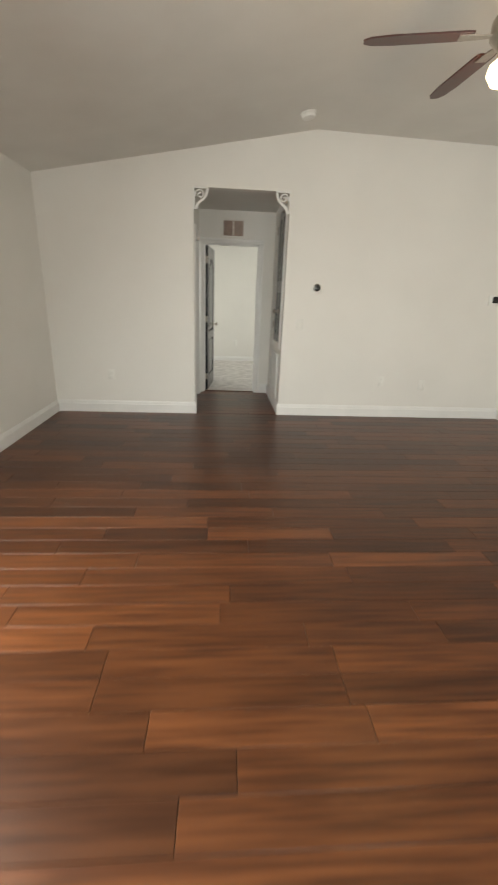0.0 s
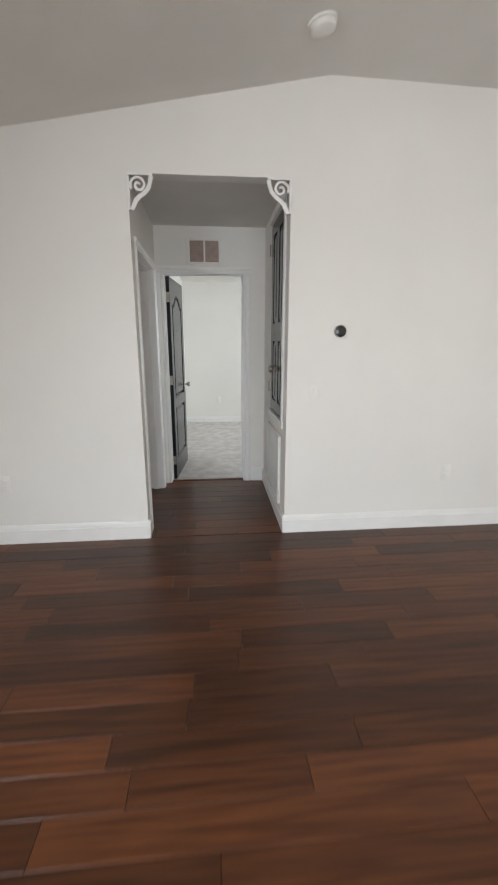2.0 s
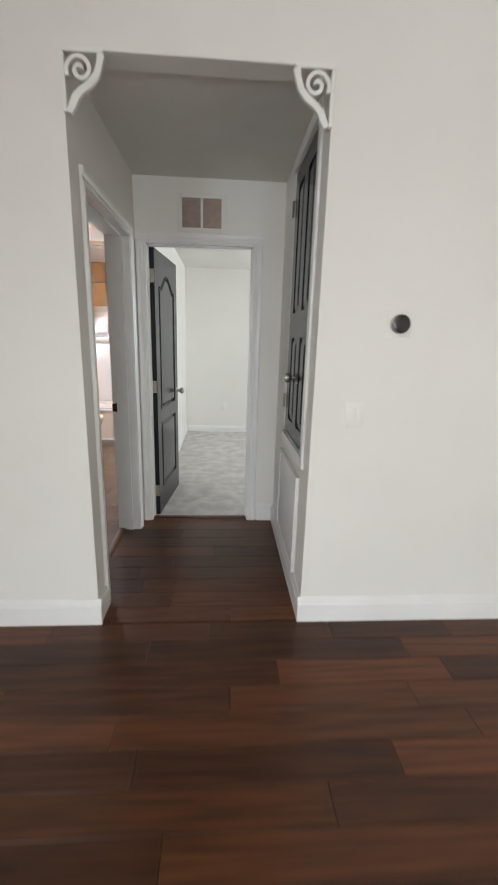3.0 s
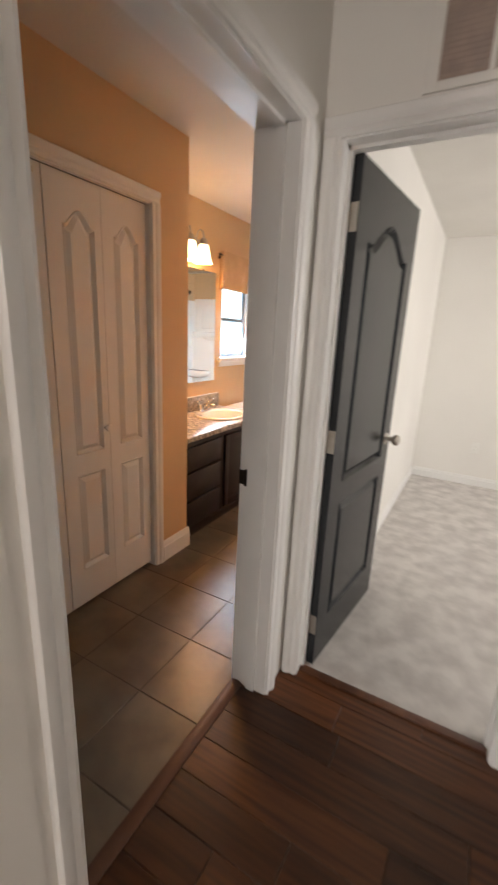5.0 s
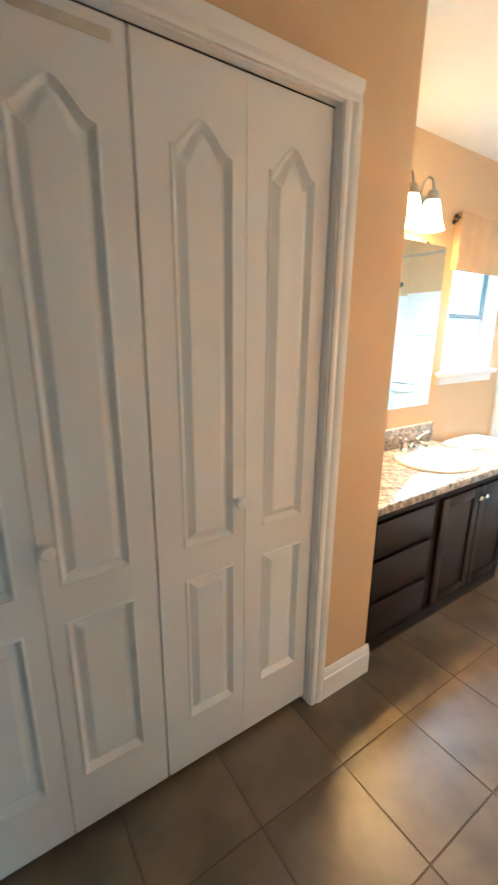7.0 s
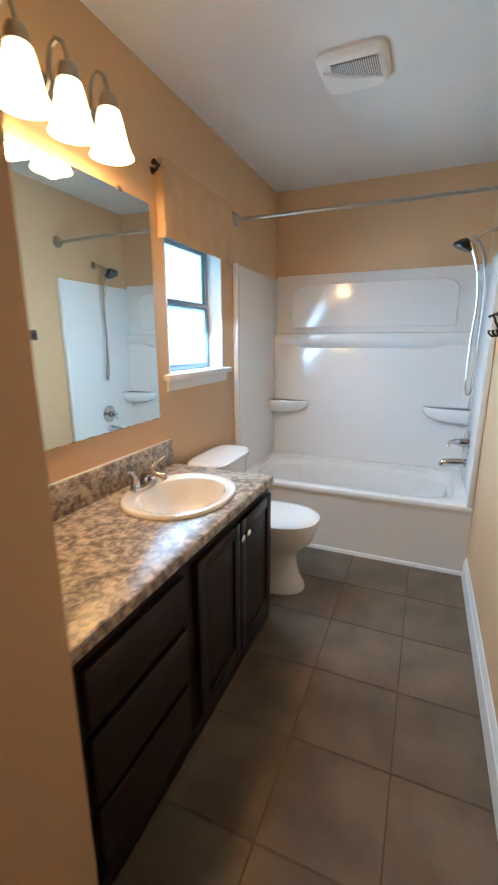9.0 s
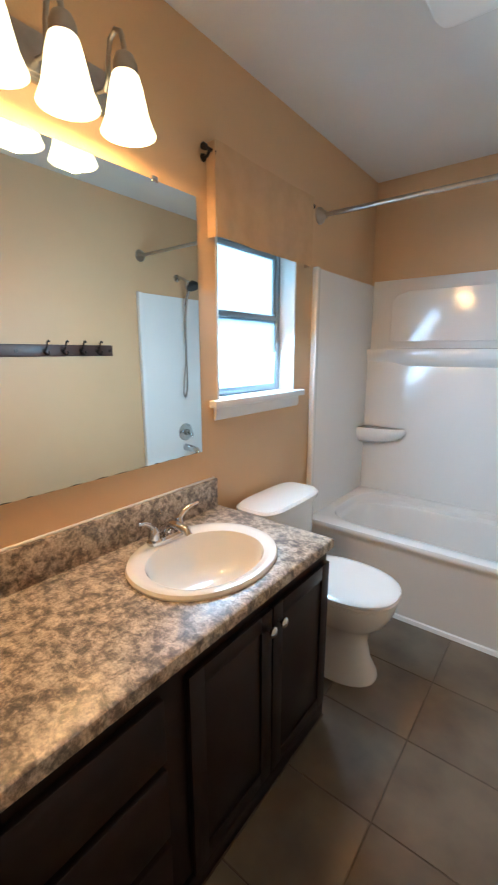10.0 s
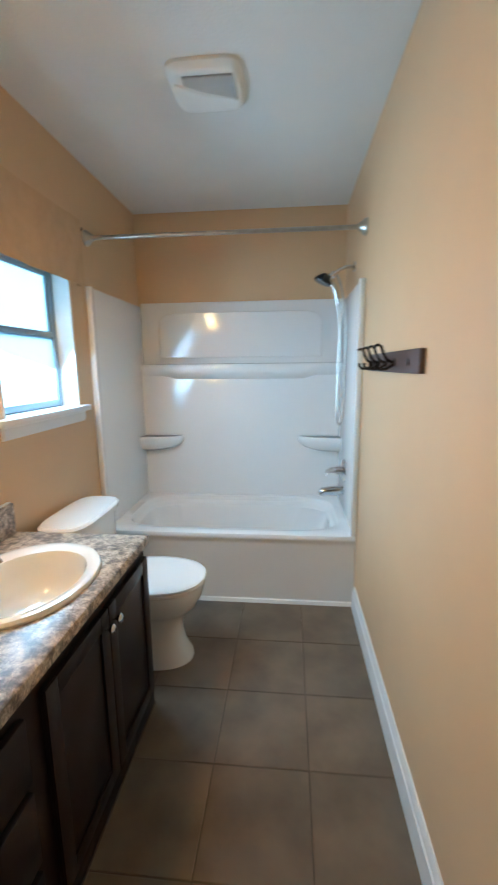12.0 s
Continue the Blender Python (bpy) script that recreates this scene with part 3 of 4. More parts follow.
plate("light_switch", 1.183, 1.075, 0.085, 0.118, "white double rocker light switch plate", "switch", detail=[("rocker", (-0.019, 0, 0.03, 0.066, PLASTIC)), ("rocker", (0.019, 0, 0.03, 0.066, PLASTIC))])
plate("wall_outlet", -0.975, 0.445, 0.072, 0.115, "white wall outlet plate on a white wall", "outlet", detail=SLOTS)
plate("wall_outlet", 2.232, 0.44, 0.072, 0.115, "white wall outlet with dark socket slots", "outlet", detail=SLOTS)
plate("wall_outlet", 0.60, 0.40, 0.072, 0.115, "white wall outlet on the bedroom wall", "outlet", face=4.44, detail=SLOTS)
jack = plate("cable_jack", 2.74, 0.41, 0.072, 0.115, "white cable jack plate with a short wire", "cable jack")
bm = bmesh.new()
tube(bm, [(2.74, -0.006, 0.42), (2.74, -0.03, 0.425), (2.755, -0.045, 0.40), (2.77, -0.04, 0.36), (2.75, -0.03, 0.345), (2.73, -0.02, 0.36)], 0.003, 8)
part("wire", bm, PLASTIC, jack, "short white loose wire")

th = thing("thermostat", (1.345, 0, 1.475), "round black thermostat on a white square plate", "thermostat")
bm = bmesh.new()
box(bm, 1.345 - 0.056, 1.345 + 0.056, -0.005, 0, 1.475 - 0.056, 1.475 + 0.056, 0.002)
part("wall_plate", bm, PLASTIC, th)
bm = bmesh.new()
lathe(bm, [(0.040, 0), (0.042, 0.006), (0.042, 0.020), (0.039, 0.024)], pose(1.345, -0.005, 1.475, 90, 0, 0), 32)
part("ring", bm, NICKEL, th, "metal dial ring")
bm = bmesh.new()
lathe(bm, [(0.038, 0.0), (0.037, 0.004), (0.028, 0.006), (0.001, 0.0065)], pose(1.345, -0.028, 1.475, 90, 0, 0), 32)
part("dial", bm, BLACK, th, "glossy black display")

panel = thing("alarm_panel", (3.45, 0, 1.42), "white wall alarm panel with dark screen", "control panel")
bm = bmesh.new()
box(bm, 3.37, 3.53, -0.022, 0, 1.36, 1.47, 0.004)
part("housing", bm, PLASTIC, panel)
bm = bmesh.new()
box(bm, 3.405, 3.51, -0.0245, -0.0215, 1.385, 1.455, 0.001)
part("screen", bm, BLACK, panel)

# smoke alarm on the sloping ceiling
sx, sy = 1.04, -0.46
sz = RIDGE_Z - (RIDGE_X - sx) * (RIDGE_Z - EAVE_Z + 0.02) / (RIDGE_X - WEST + 0.11)
tilt = math.degrees(math.atan((RIDGE_Z - EAVE_Z) / (RIDGE_X - WEST)))
alarm = thing("smoke_detector", (sx, sy, sz), "round white smoke detector on the ceiling", "smoke detector")
m = pose(sx, sy, sz, 180, 0, 0) @ pose(0, 0, 0, 0, tilt, 0)
bm = bmesh.new()
lathe(bm, [(0.072, -0.003), (0.072, 0.010), (0.066, 0.014)], m, 32)
part("base", bm, PLASTIC, alarm)
bm = bmesh.new()
lathe(bm, [(0.062, 0.014), (0.064, 0.018), (0.060, 0.036), (0.046, 0.046), (0.001, 0.047)], m, 32)
part("cover", bm, PLASTIC, alarm)

# ceiling fan
FX, FY, FZ = 1.58, -2.60, 2.49
fan = thing("ceiling_fan", (FX, FY, FZ), "ceiling fan with dark cherry blades and a lit lamp", "ceiling fan")
bm = bmesh.new()
lathe(bm, [(0.065, 0.459), (0.06, 0.40), (0.02, 0.37), (0.013, 0.36), (0.013, 0.10)], pose(FX, FY, FZ), 20)
part("downrod", bm, NICKEL, fan, "nickel canopy and rod")
bm = bmesh.new()
lathe(bm, [(0.02, 0.12), (0.07, 0.10), (0.095, 0.06), (0.095, 0.0), (0.07, -0.03), (0.05, -0.05), (0.05, -0.075)], pose(FX, FY, FZ), 28)
part("motor", bm, NICKEL, fan, "nickel motor housing")
bm = bmesh.new()
lathe(bm, [(0.045, -0.076), (0.075, -0.10), (0.082, -0.135), (0.06, -0.17), (0.001, -0.185)], pose(FX, FY, FZ), 28, (True, True))
bowl_lamp = part("lamp_shade", bm, GLOW, fan, "lit opal glass bowl")
bowl_lamp.visible_shadow = False
for k in range(5):
    place = pose(FX, FY, FZ + 0.01, 0, 0, 166 + 72 * k) @ pose(0, 0, 0, -8, 0, 0)
    bm = bmesh.new()
    prism(bm, [(0.17, -0.045), (0.20, -0.052), (0.52, -0.056), (0.62, -0.044), (0.655, -0.02), (0.655, 0.02), (0.62, 0.044), (0.52, 0.056), (0.20, 0.052), (0.17, 0.045)], "z", 0, 0.007)
    bm.transform(place)
    blade = part("blade", bm, FAN_WOOD, fan)
    bm = bmesh.new()
    prism(bm, [(0.07, -0.015), (0.17, -0.03), (0.23, -0.03), (0.23, 0.03), (0.17, 0.03), (0.07, 0.015)], "z", -0.006, -0.001)
    bm.transform(place)
    part("blade_iron", bm, NICKEL, blade)


# scroll brackets in the top corners of the hall opening
def bracket(x, sgn):
    z = 2.394
    root = thing("corner_bracket", (x, -0.012, z), "white cut-out scroll bracket in the opening corner", "bracket", "scroll brackets")
    d0, d1 = -0.020, -0.002
    bm = bmesh.new()
    box(bm, min(x, x + sgn * 0.152), max(x, x + sgn * 0.152), d0, d1, z - 0.016, z, 0.002)
    part("top_arm", bm, TRIM, root)
    bm = bmesh.new()
    box(bm, min(x, x + sgn * 0.014), max(x, x + sgn * 0.014), d0, d1, z - 0.205, z - 0.0165, 0.002)
    part("side_arm", bm, TRIM, root)
    bm = bmesh.new()
    c = (x + sgn * 0.068, z - 0.068)

    def ribbon(pts, wide):
        t = bmesh.new()
        left, right = [], []
        for i, (px, pz) in enumerate(pts):
            qx, qz = pts[min(i + 1, len(pts) - 1)]
            ox, oz = pts[max(i - 1, 0)]
            dx, dz = qx - ox, qz - oz
            n = math.hypot(dx, dz)
            w = wide[i] if isinstance(wide, list) else wide
            left.append((px - dz / n * w / 2, pz + dx / n * w / 2))
            right.append((px + dz / n * w / 2, pz - dx / n * w / 2))
        loft(t, [[(l[0], d0 + 0.002, l[1]), (l[0], d1, l[1]), (q[0], d1, q[1]), (q[0], d0 + 0.002, q[1])] for l, q in zip(left, right)])
        bmesh.ops.recalc_face_normals(t, faces=list(t.faces))
        add(bm, t)

    spiral = []
    for k in range(40):
        a = math.radians(20 + k * 14)
        r = 0.006 + 0.044 * k / 39
        spiral.append((c[0] + sgn * r * math.cos(a), c[1] + r * math.sin(a)))
    ribbon(spiral, 0.014)
    part("scroll", bm, TRIM, root)
    bm = bmesh.new()
    sweep = [(0.145, -0.018), (0.138, -0.050), (0.125, -0.085), (0.100, -0.112), (0.072, -0.130), (0.048, -0.152), (0.036, -0.178), (0.022, -0.205)]
    ribbon([(x + sgn * px, z + pz) for px, pz in sweep], [0.026, 0.022, 0.024, 0.024, 0.024, 0.026, 0.026, 0.022])
    part("curved_brace", bm, TRIM, root)


bracket(-0.015, 1)
bracket(0.99, -1)

# return-air grille over the bedroom door
vent = thing("return_vent", (0.43, HN, 2.2), "white two-bay return air grille with tan filter", "air vent")
bm = bmesh.new()
for x0, x1, z0, z1 in ((0.265, 0.30, 2.085, 2.315), (0.56, 0.595, 2.085, 2.315), (0.30, 0.56, 2.085, 2.11), (0.30, 0.56, 2.29, 2.315), (0.422, 0.438, 2.11, 2.29)):
    box(bm, x0, x1, HN - 0.008, HN, z0, z1, 0.002)
part("frame", bm, WHITE_WALL, vent)
bm = bmesh.new()
box(bm, 0.30, 0.56, HN - 0.002, HN, 2.11, 2.29)
part("filter", bm, VENT_TAN, vent, "dusty tan filter")
for k in range(13):
    for x0, x1 in ((0.30, 0.422), (0.438, 0.56)):
        bm = bmesh.new()
        t = bmesh.new()
        box(t, x0, x1, -0.0008, 0.0008, -0.005, 0.005)
        add(bm, t, pose(0, HN - 0.005, 2.119 + k * 0.0135, 35, 0, 0))
        part("slat", bm, VENT_TAN, vent)

# small ceiling hook seen beyond the bedroom door
hookb = thing("ceiling_hook", (0.52, 2.2, 2.36), "small dark hook in the bedroom ceiling", "hook")
bm = bmesh.new()
tube(bm, [(0.52, 2.2, 2.36), (0.52, 2.2, 2.33), (0.53, 2.2, 2.315), (0.54, 2.2, 2.325)], 0.004, 8)
part("hook", bm, NICKEL, hookb)

# ---- bathroom: window ----
win = thing("window_bath", (BW - 0.06, WY0, WZ0), "grey-framed single-hung window with frosted panes", "window", "", "structure")
bm = bmesh.new()
for y0, y1, z0, z1 in ((WY0, WY0 + 0.012, WZ0, WZ1), (WY1 - 0.012, WY1, WZ0, WZ1), (WY0 + 0.012, WY1 - 0.012, WZ1 - 0.012, WZ1)):
    box(bm, BW - 0.085, BW + 0.002, y0, y1, z0, z1)
part("window_lining", bm, TRIM, win)
MR = 1.515
for n, x, y0, y1, z0, z1, w in (("outer_frame", BW - 0.118, WY0 + 0.012, WY1 - 0.012, WZ0, WZ1 - 0.012, 0.022), ("upper_sash", BW - 0.110, WY0 + 0.034, WY1 - 0.034, MR - 0.01, WZ1 - 0.034, 0.022), ("lower_sash", BW - 0.092, WY0 + 0.034, WY1 - 0.034, WZ0 + 0.02, MR + 0.026, 0.026)):
    bm = bmesh.new()
    d = 0.034 if n == "outer_frame" else 0.016
    for a0, a1, b0, b1 in ((y0, y0 + w, z0, z1), (y1 - w, y1, z0, z1), (y0 + w, y1 - w, z0, z0 + w), (y0 + w, y1 - w, z1 - w, z1)):
        box(bm, x, x + d, a0, a1, b0, b1, 0.002)
    sash = part(n, bm, ALU, win)
    if n != "outer_frame":
        bm = bmesh.new()
        box(bm, x + 0.006, x + 0.009, y0 + w, y1 - w, z0 + w, z1 - w)
        pane = part("pane", bm, FROST, sash, "frosted glass pane")
        pane.visible_shadow = False
bm = bmesh.new()
box(bm, BW - 0.083, BW, WY0 + 0.013, WY1 - 0.013, WZ0 - 0.003, WZ0 + 0.012)
box(bm, BW + 0.0005, BW + 0.040, WY0 - 0.05, WY1 + 0.05, WZ0 - 0.016, WZ0 + 0.012, 0.004)
part("window_sill", bm, TRIM, win)
bm = bmesh.new()
prism(bm, [(BW + 0.001, 1.095), (BW + 0.010, 1.095), (BW + 0.016, 1.110), (BW + 0.016, 1.140), (BW + 0.022, 1.148), (BW + 0.001, 1.148)], "y", WY0 - 0.025, WY1 + 0.025)
part("apron", bm, TRIM, win)
bm = bmesh.new()
box(bm, -4.6, -4.5, -1.0, 10.0, -0.5, 4.5)
solid("backdrop", bm, OUTSIDE, "bright hazy outdoors beyond the window", "backdrop")

# valance on a short rod
val = thing("valance", (BW + 0.03, 3.08, 2.06), "tan linen valance hanging over the window", "valance")
bm = bmesh.new()
NV, rows = 60, []
for j in range(9):
    ring = []
    for i in range(NV + 1):
        u = i / NV
        wave = 0.0025 * math.sin(u * 31) * (0.3 + 0.7 * j / 8) + 0.003 * math.sin(u * 13 + 1)
        ring.append(bm.verts.new((BW + 0.046 + wave, 3.065 + u * 0.690, 2.085 - 0.311 * j / 8 + 0.002 * math.sin(u * 9))))
    rows.append(ring)
for a, b in zip(rows, rows[1:]):
    for i in range(NV):
        bm.faces.new((a[i], a[i + 1], b[i + 1], b[i]))
for y in (3.062, 3.7555):
    box(bm, BW + 0.004, BW + 0.046, y, y + 0.0025, 1.775, 2.084)
part("cloth", bm, LINEN, val)
bm = bmesh.new()
tube(bm, [(BW + 0.03, 3.03, 2.055), (BW + 0.03, 3.775, 2.055)], 0.006)
for y in (3.025, 3.78):
    lathe(bm, [(0.004, -0.012), (0.011, -0.008), (0.012, 0.006), (0.005, 0.012)], pose(BW + 0.03, y, 2.055, 90, 0, 0), 14)
part("curtain_rod", bm, BRONZE, val, "thin dark bronze rod")
for y in (3.05, 3.765):
    bm = bmesh.new()
    tube(bm, [(BW, y, 2.035), (BW + 0.02, y, 2.035), (BW + 0.03, y, 2.048)], 0.005)
    lathe(bm, [(0.014, 0), (0.012, 0.006)], pose(BW, y, 2.035, 0, 90, 0), 14)
    part("rod_bracket", bm, BRONZE, val)

# ---- vanity ----
VX, VY0, VY1 = -1.095, 1.90, 3.085
van = thing("vanity_cabinet", (-1.36, 2.5, 0), "espresso brown vanity cabinet with drawers and two doors", "vanity")
bm = bmesh.new()
box(bm, BW + 0.001, VX, VY0, VY1, 0.06, 0.56)
box(bm, VX - 0.02, VX, VY0, VY1, 0.5605, 0.69)
box(bm, BW + 0.001, VX - 0.02, VY1 - 0.018, VY1, 0.5605, 0.69)
part("body", bm, ESPRESSO, van)
bm = bmesh.new()
box(bm, BW + 0.001, VX + 0.012, VY0, VY1 - 0.002, 0.0, 0.06, 0.002)
part("toe_board", bm, ESPRESSO, van)
bm = bmesh.new()
box(bm, VX + 0.0125, VX + 0.017, VY0, VY1, 0.0, 0.006, 0.002)
part("caulk_line", bm, GROUT, van, "pale caulk at the floor")


def front(name, y0, y1, z0, z1, knob=None):
    bm = bmesh.new()
    e = 0.05
    x = VX + 0.001
    if name == "door":
        box(bm, x, x + 0.012, y0, y1, z0, z1, 0.002)
    else:
        box(bm, x, x + 0.019, y0, y1, z0, z1, 0.005)
    ob = part(name, bm, ESPRESSO, van)
    if name == "door":
        for n, a0, a1, b0, b1 in (("stile", y0, y0 + e, z0, z1), ("stile", y1 - e, y1, z0, z1), ("rail", y0 + e, y1 - e, z0, z0 + e), ("rail", y0 + e, y1 - e, z1 - e, z1)):
            bm = bmesh.new()
            box(bm, x + 0.0115, x + 0.019, a0, a1, b0, b1, 0.0015)
            part(n, bm, ESPRESSO, ob)
    if knob:
        bm = bmesh.new()
        lathe(bm, [(0.006, 0), (0.006, 0.012), (0.014, 0.018), (0.016, 0.024), (0.010, 0.029), (0.001, 0.030)], pose(x + 0.019, knob, z1 - 0.052, 0, 90, 0), 16)
        part("knob", bm, CHROME, ob, "small round chrome knob")


front("door", 2.395, 2.722, 0.075, 0.655, 2.697)
front("door", 2.728, 3.070, 0.075, 0.655, 2.752)
for z0, z1 in ((0.075, 0.262), (0.285, 0.472), (0.495, 0.655)):
    front("drawer", 1.92, 2.325, z0, z1)

top = thing("countertop", (-1.36, 2.5, 0.69), "mottled brown and grey laminate countertop with backsplash", "countertop")
SX, SY = -1.335, 2.72
X0, X1, Y0, Y1 = BW + 0.002, -1.075, 1.88, 3.10
bm = bmesh.new()
N = 64
hole, edge = [], []
for k in range(N):
    a = 2 * math.pi * k / N
    c, s = math.cos(a), math.sin(a)
    hole.append((SX + 0.185 * c, SY + 0.225 * s))
    tx = ((X1 if c > 0 else X0) - SX) / c if abs(c) > 1e-9 else 1e9
    ty = ((Y1 if s > 0 else Y0) - SY) / s if abs(s) > 1e-9 else 1e9
    t = min(tx, ty)
    edge.append([SX + c * t, SY + s * t])
for cx, cy in ((X0, Y0), (X0, Y1), (X1, Y0), (X1, Y1)):
    near = min(edge, key=lambda p: (p[0] - cx) ** 2 + (p[1] - cy) ** 2)
    near[0], near[1] = cx, cy


def shrunk(p, d):
    return (min(p[0], X1 - d), max(min(p[1], Y1 - d), Y0 + d))


rings = [[(*p, 0.692) for p in hole], [(*shrunk(p, 0.004), 0.692) for p in edge], [(*p, 0.697) for p in edge], [(*p, 0.720) for p in edge], [(*shrunk(p, 0.003), 0.727) for p in edge], [(*shrunk(p, 0.010), 0.731) for p in edge], [(*p, 0.731) for p in hole]]
loft(bm, rings + [rings[0]], (False, False))
bmesh.ops.remove_doubles(bm, verts=list(bm.verts), dist=1e-5)
part("slab", bm, LAMINATE, top)
bm = bmesh.new()
box(bm, BW + 0.001, BW + 0.022, Y0, 3.075, 0.7315, 0.855, 0.003)
part("backsplash", bm, LAMINATE, top)
bm = bmesh.new()
box(bm, BW + 0.0005, BW + 0.012, Y0, 3.07, 0.8552, 0.860, 0.001)
part("caulk_line", bm, TRIM, top, "white caulk bead")

sink = thing("sink", (SX, SY, 0.73), "oval white drop-in basin set in the countertop", "sink")
bm = bmesh.new()
prof = [(1.0, 0.7312), (1.005, 0.738), (0.985, 0.746), (0.94, 0.7485), (0.88, 0.746), (0.80, 0.738), (0.775, 0.725), (0.74, 0.690), (0.66, 0.640), (0.48, 0.606), (0.25, 0.596), (0.10, 0.594)]
rings = []
for f, z in prof:
    inner = max(0.0, (0.9 - f))
    rings.append(oval(SX + 0.02 * min(1, inner * 4), SY, z, 0.213 * f - 0.012 * min(1, inner * 8) * f, 0.252 * f, 48, 2.1))
loft(bm, rings, (False, True))
part("basin", bm, PORCELAIN, sink)
bm = bmesh.new()
lathe(bm, [(0.026, 0.0), (0.026, 0.003), (0.016, 0.004), (0.014, 0.001), (0.001, 0.001)], pose(SX + 0.02, SY, 0.5945), 20)
part("drain", bm, CHROME, sink, "chrome drain ring")

fct = thing("faucet", (-1.515, SY, 0.745), "chrome two-handle bathroom faucet", "faucet")
bm = bmesh.new()
loft(bm, [oval(-1.512, SY, z, rx, ry, 28, 3) for z, rx, ry in ((0.746, 0.026, 0.080), (0.756, 0.026, 0.080), (0.764, 0.020, 0.072))])
part("base", bm, CHROME, fct)
bm = bmesh.new()
tube(bm, [(-1.515, SY, 0.76), (-1.512, SY, 0.785), (-1.490, SY, 0.802), (-1.450, SY, 0.806), (-1.415, SY, 0.800), (-1.405, SY, 0.786)], [0.017, 0.017, 0.016, 0.014, 0.013, 0.012], 14)
part("spout", bm, CHROME, fct)
bm = bmesh.new()
tube(bm, [(-1.545, SY, 0.76), (-1.545, SY, 0.83)], 0.003, 8)
lathe(bm, [(0.004, 0), (0.007, 0.006), (0.004, 0.014)], pose(-1.545, SY, 0.828), 12)
part("lift_rod", bm, CHROME, fct)
for s in (-1, 1):
    y = SY + s * 0.055
    bm = bmesh.new()
    lathe(bm, [(0.020, 0.0), (0.019, 0.012), (0.016, 0.03), (0.013, 0.042), (0.001, 0.045)], pose(-1.512, y, 0.763), 18)
    tube(bm, [(-1.512, y, 0.798), (-1.508, y + s * 0.02, 0.820), (-1.500, y + s * 0.045, 0.836), (-1.492, y + s * 0.075, 0.842)], [0.010, 0.009, 0.008, 0.0055], 12)
    part("handle", bm, CHROME, fct)

# mirror with clips
mir = thing("wall_mirror", (BW, 2.45, 0.98), "large frameless wall mirror with flaking bottom edge", "mirror")
bm = bmesh.new()
box(bm, BW + 0.001, BW + 0.006, 1.90, 3.005, 0.978, 1.898, 0.0012, 1)
part("glass", bm, MIRROR, mir)
rn = random.Random(3)
y = 1.91
while y < 2.98:
    w, h = rn.uniform(0.02, 0.06), rn.uniform(0.001, 0.003)
    bm = bmesh.new()
    prism(bm, [(y, 0.979), (y + w, 0.979), (y + w * 0.8, 0.979 + h * 0.6), (y + w * 0.5, 0.979 + h), (y + w * 0.2, 0.979 + h * 0.5)], "x", BW + 0.0061, BW + 0.0066)
    part("worn_spot", bm, SLOT_SHADE_AND_WEAR, mir, "dark worn silvering")
    y += w + rn.uniform(0.0, 0.05)
for y in (2.82, 2.2):
    bm = bmesh.new()
    box(bm, BW + 0.001, BW + 0.010, y - 0.012, y + 0.012, 1.89, 1.908, 0.002)
    part("clip", bm, CHROME, mir)

# three-lamp light bar
bar = thing("vanity_light", (BW, 2.46, 2.06), "three-lamp brushed nickel vanity light with lit glass shades", "wall light")
bm = bmesh.new()
prism(bm, [(BW, 2.005), (BW + 0.012, 2.005), (BW + 0.012, 2.013), (BW + 0.017, 2.013), (BW + 0.017, 2.021), (BW + 0.022, 2.021), (BW + 0.022, 2.099), (BW + 0.017, 2.099), (BW + 0.017, 2.107), (BW + 0.012, 2.107), (BW + 0.012, 2.115), (BW, 2.115)], "y", 2.16, 2.76)
part("back_plate", bm, NICKEL, bar)
for k in range(3):
    y, x = 2.299 + 0.1635 * k, -1.48
    bm = bmesh.new()
    tube(bm, [(BW + 0.02, y, 2.05), (BW + 0.05, y, 2.045), (BW + 0.066, y, 2.065), (BW + 0.072, y, 2.11), (BW + 0.085, y, 2.145), (BW + 0.108, y, 2.158), (BW + 0.130, y, 2.145), (x, y, 2.11), (x, y, 2.075)], 0.0065, 12)
    arm = part("arm", bm, NICKEL, bar)
    bm = bmesh.new()
    lathe(bm, [(0.010, 0.048), (0.022, 0.040), (0.030, 0.022), (0.031, 0.0), (0.026, -0.006)], pose(x, y, 2.05), 24)
    part("socket_cap", bm, NICKEL, arm)
    bm = bmesh.new()
    outer = [(0.028, 2.052), (0.034, 2.045), (0.041, 2.02), (0.048, 1.985), (0.056, 1.95), (0.066, 1.925), (0.070, 1.916)]
    lathe(bm, [(r, z) for r, z in outer] + [(r - 0.004, z) for r, z in outer[::-1]], pose(x, y, 0), 28, (False, False))
    shade = part("shade", bm, GLOW, bar, "lit opal glass bell shade")

# ---- toilet ----
wc = thing("toilet", (-1.3, 3.42, 0), "white two-piece toilet with closed lid", "toilet")
TY = 3.375
bm = bmesh.new()
loft(bm, [oval(-1.49, TY, z, rx, ry, 36, 4) for z, rx, ry in ((0.36, 0.085, 0.18), (0.40, 0.095, 0.20), (0.68, 0.10, 0.215))])
part("tank", bm, PORCELAIN, wc)
bm = bmesh.new()
loft(bm, [oval(-1.488, TY, z, rx, ry, 36, 4) for z, rx, ry in ((0.681, 0.10, 0.215), (0.685, 0.112, 0.228), (0.708, 0.114, 0.230), (0.718, 0.104, 0.220))])
part("tank_lid", bm, PORCELAIN, wc)
bm = bmesh.new()
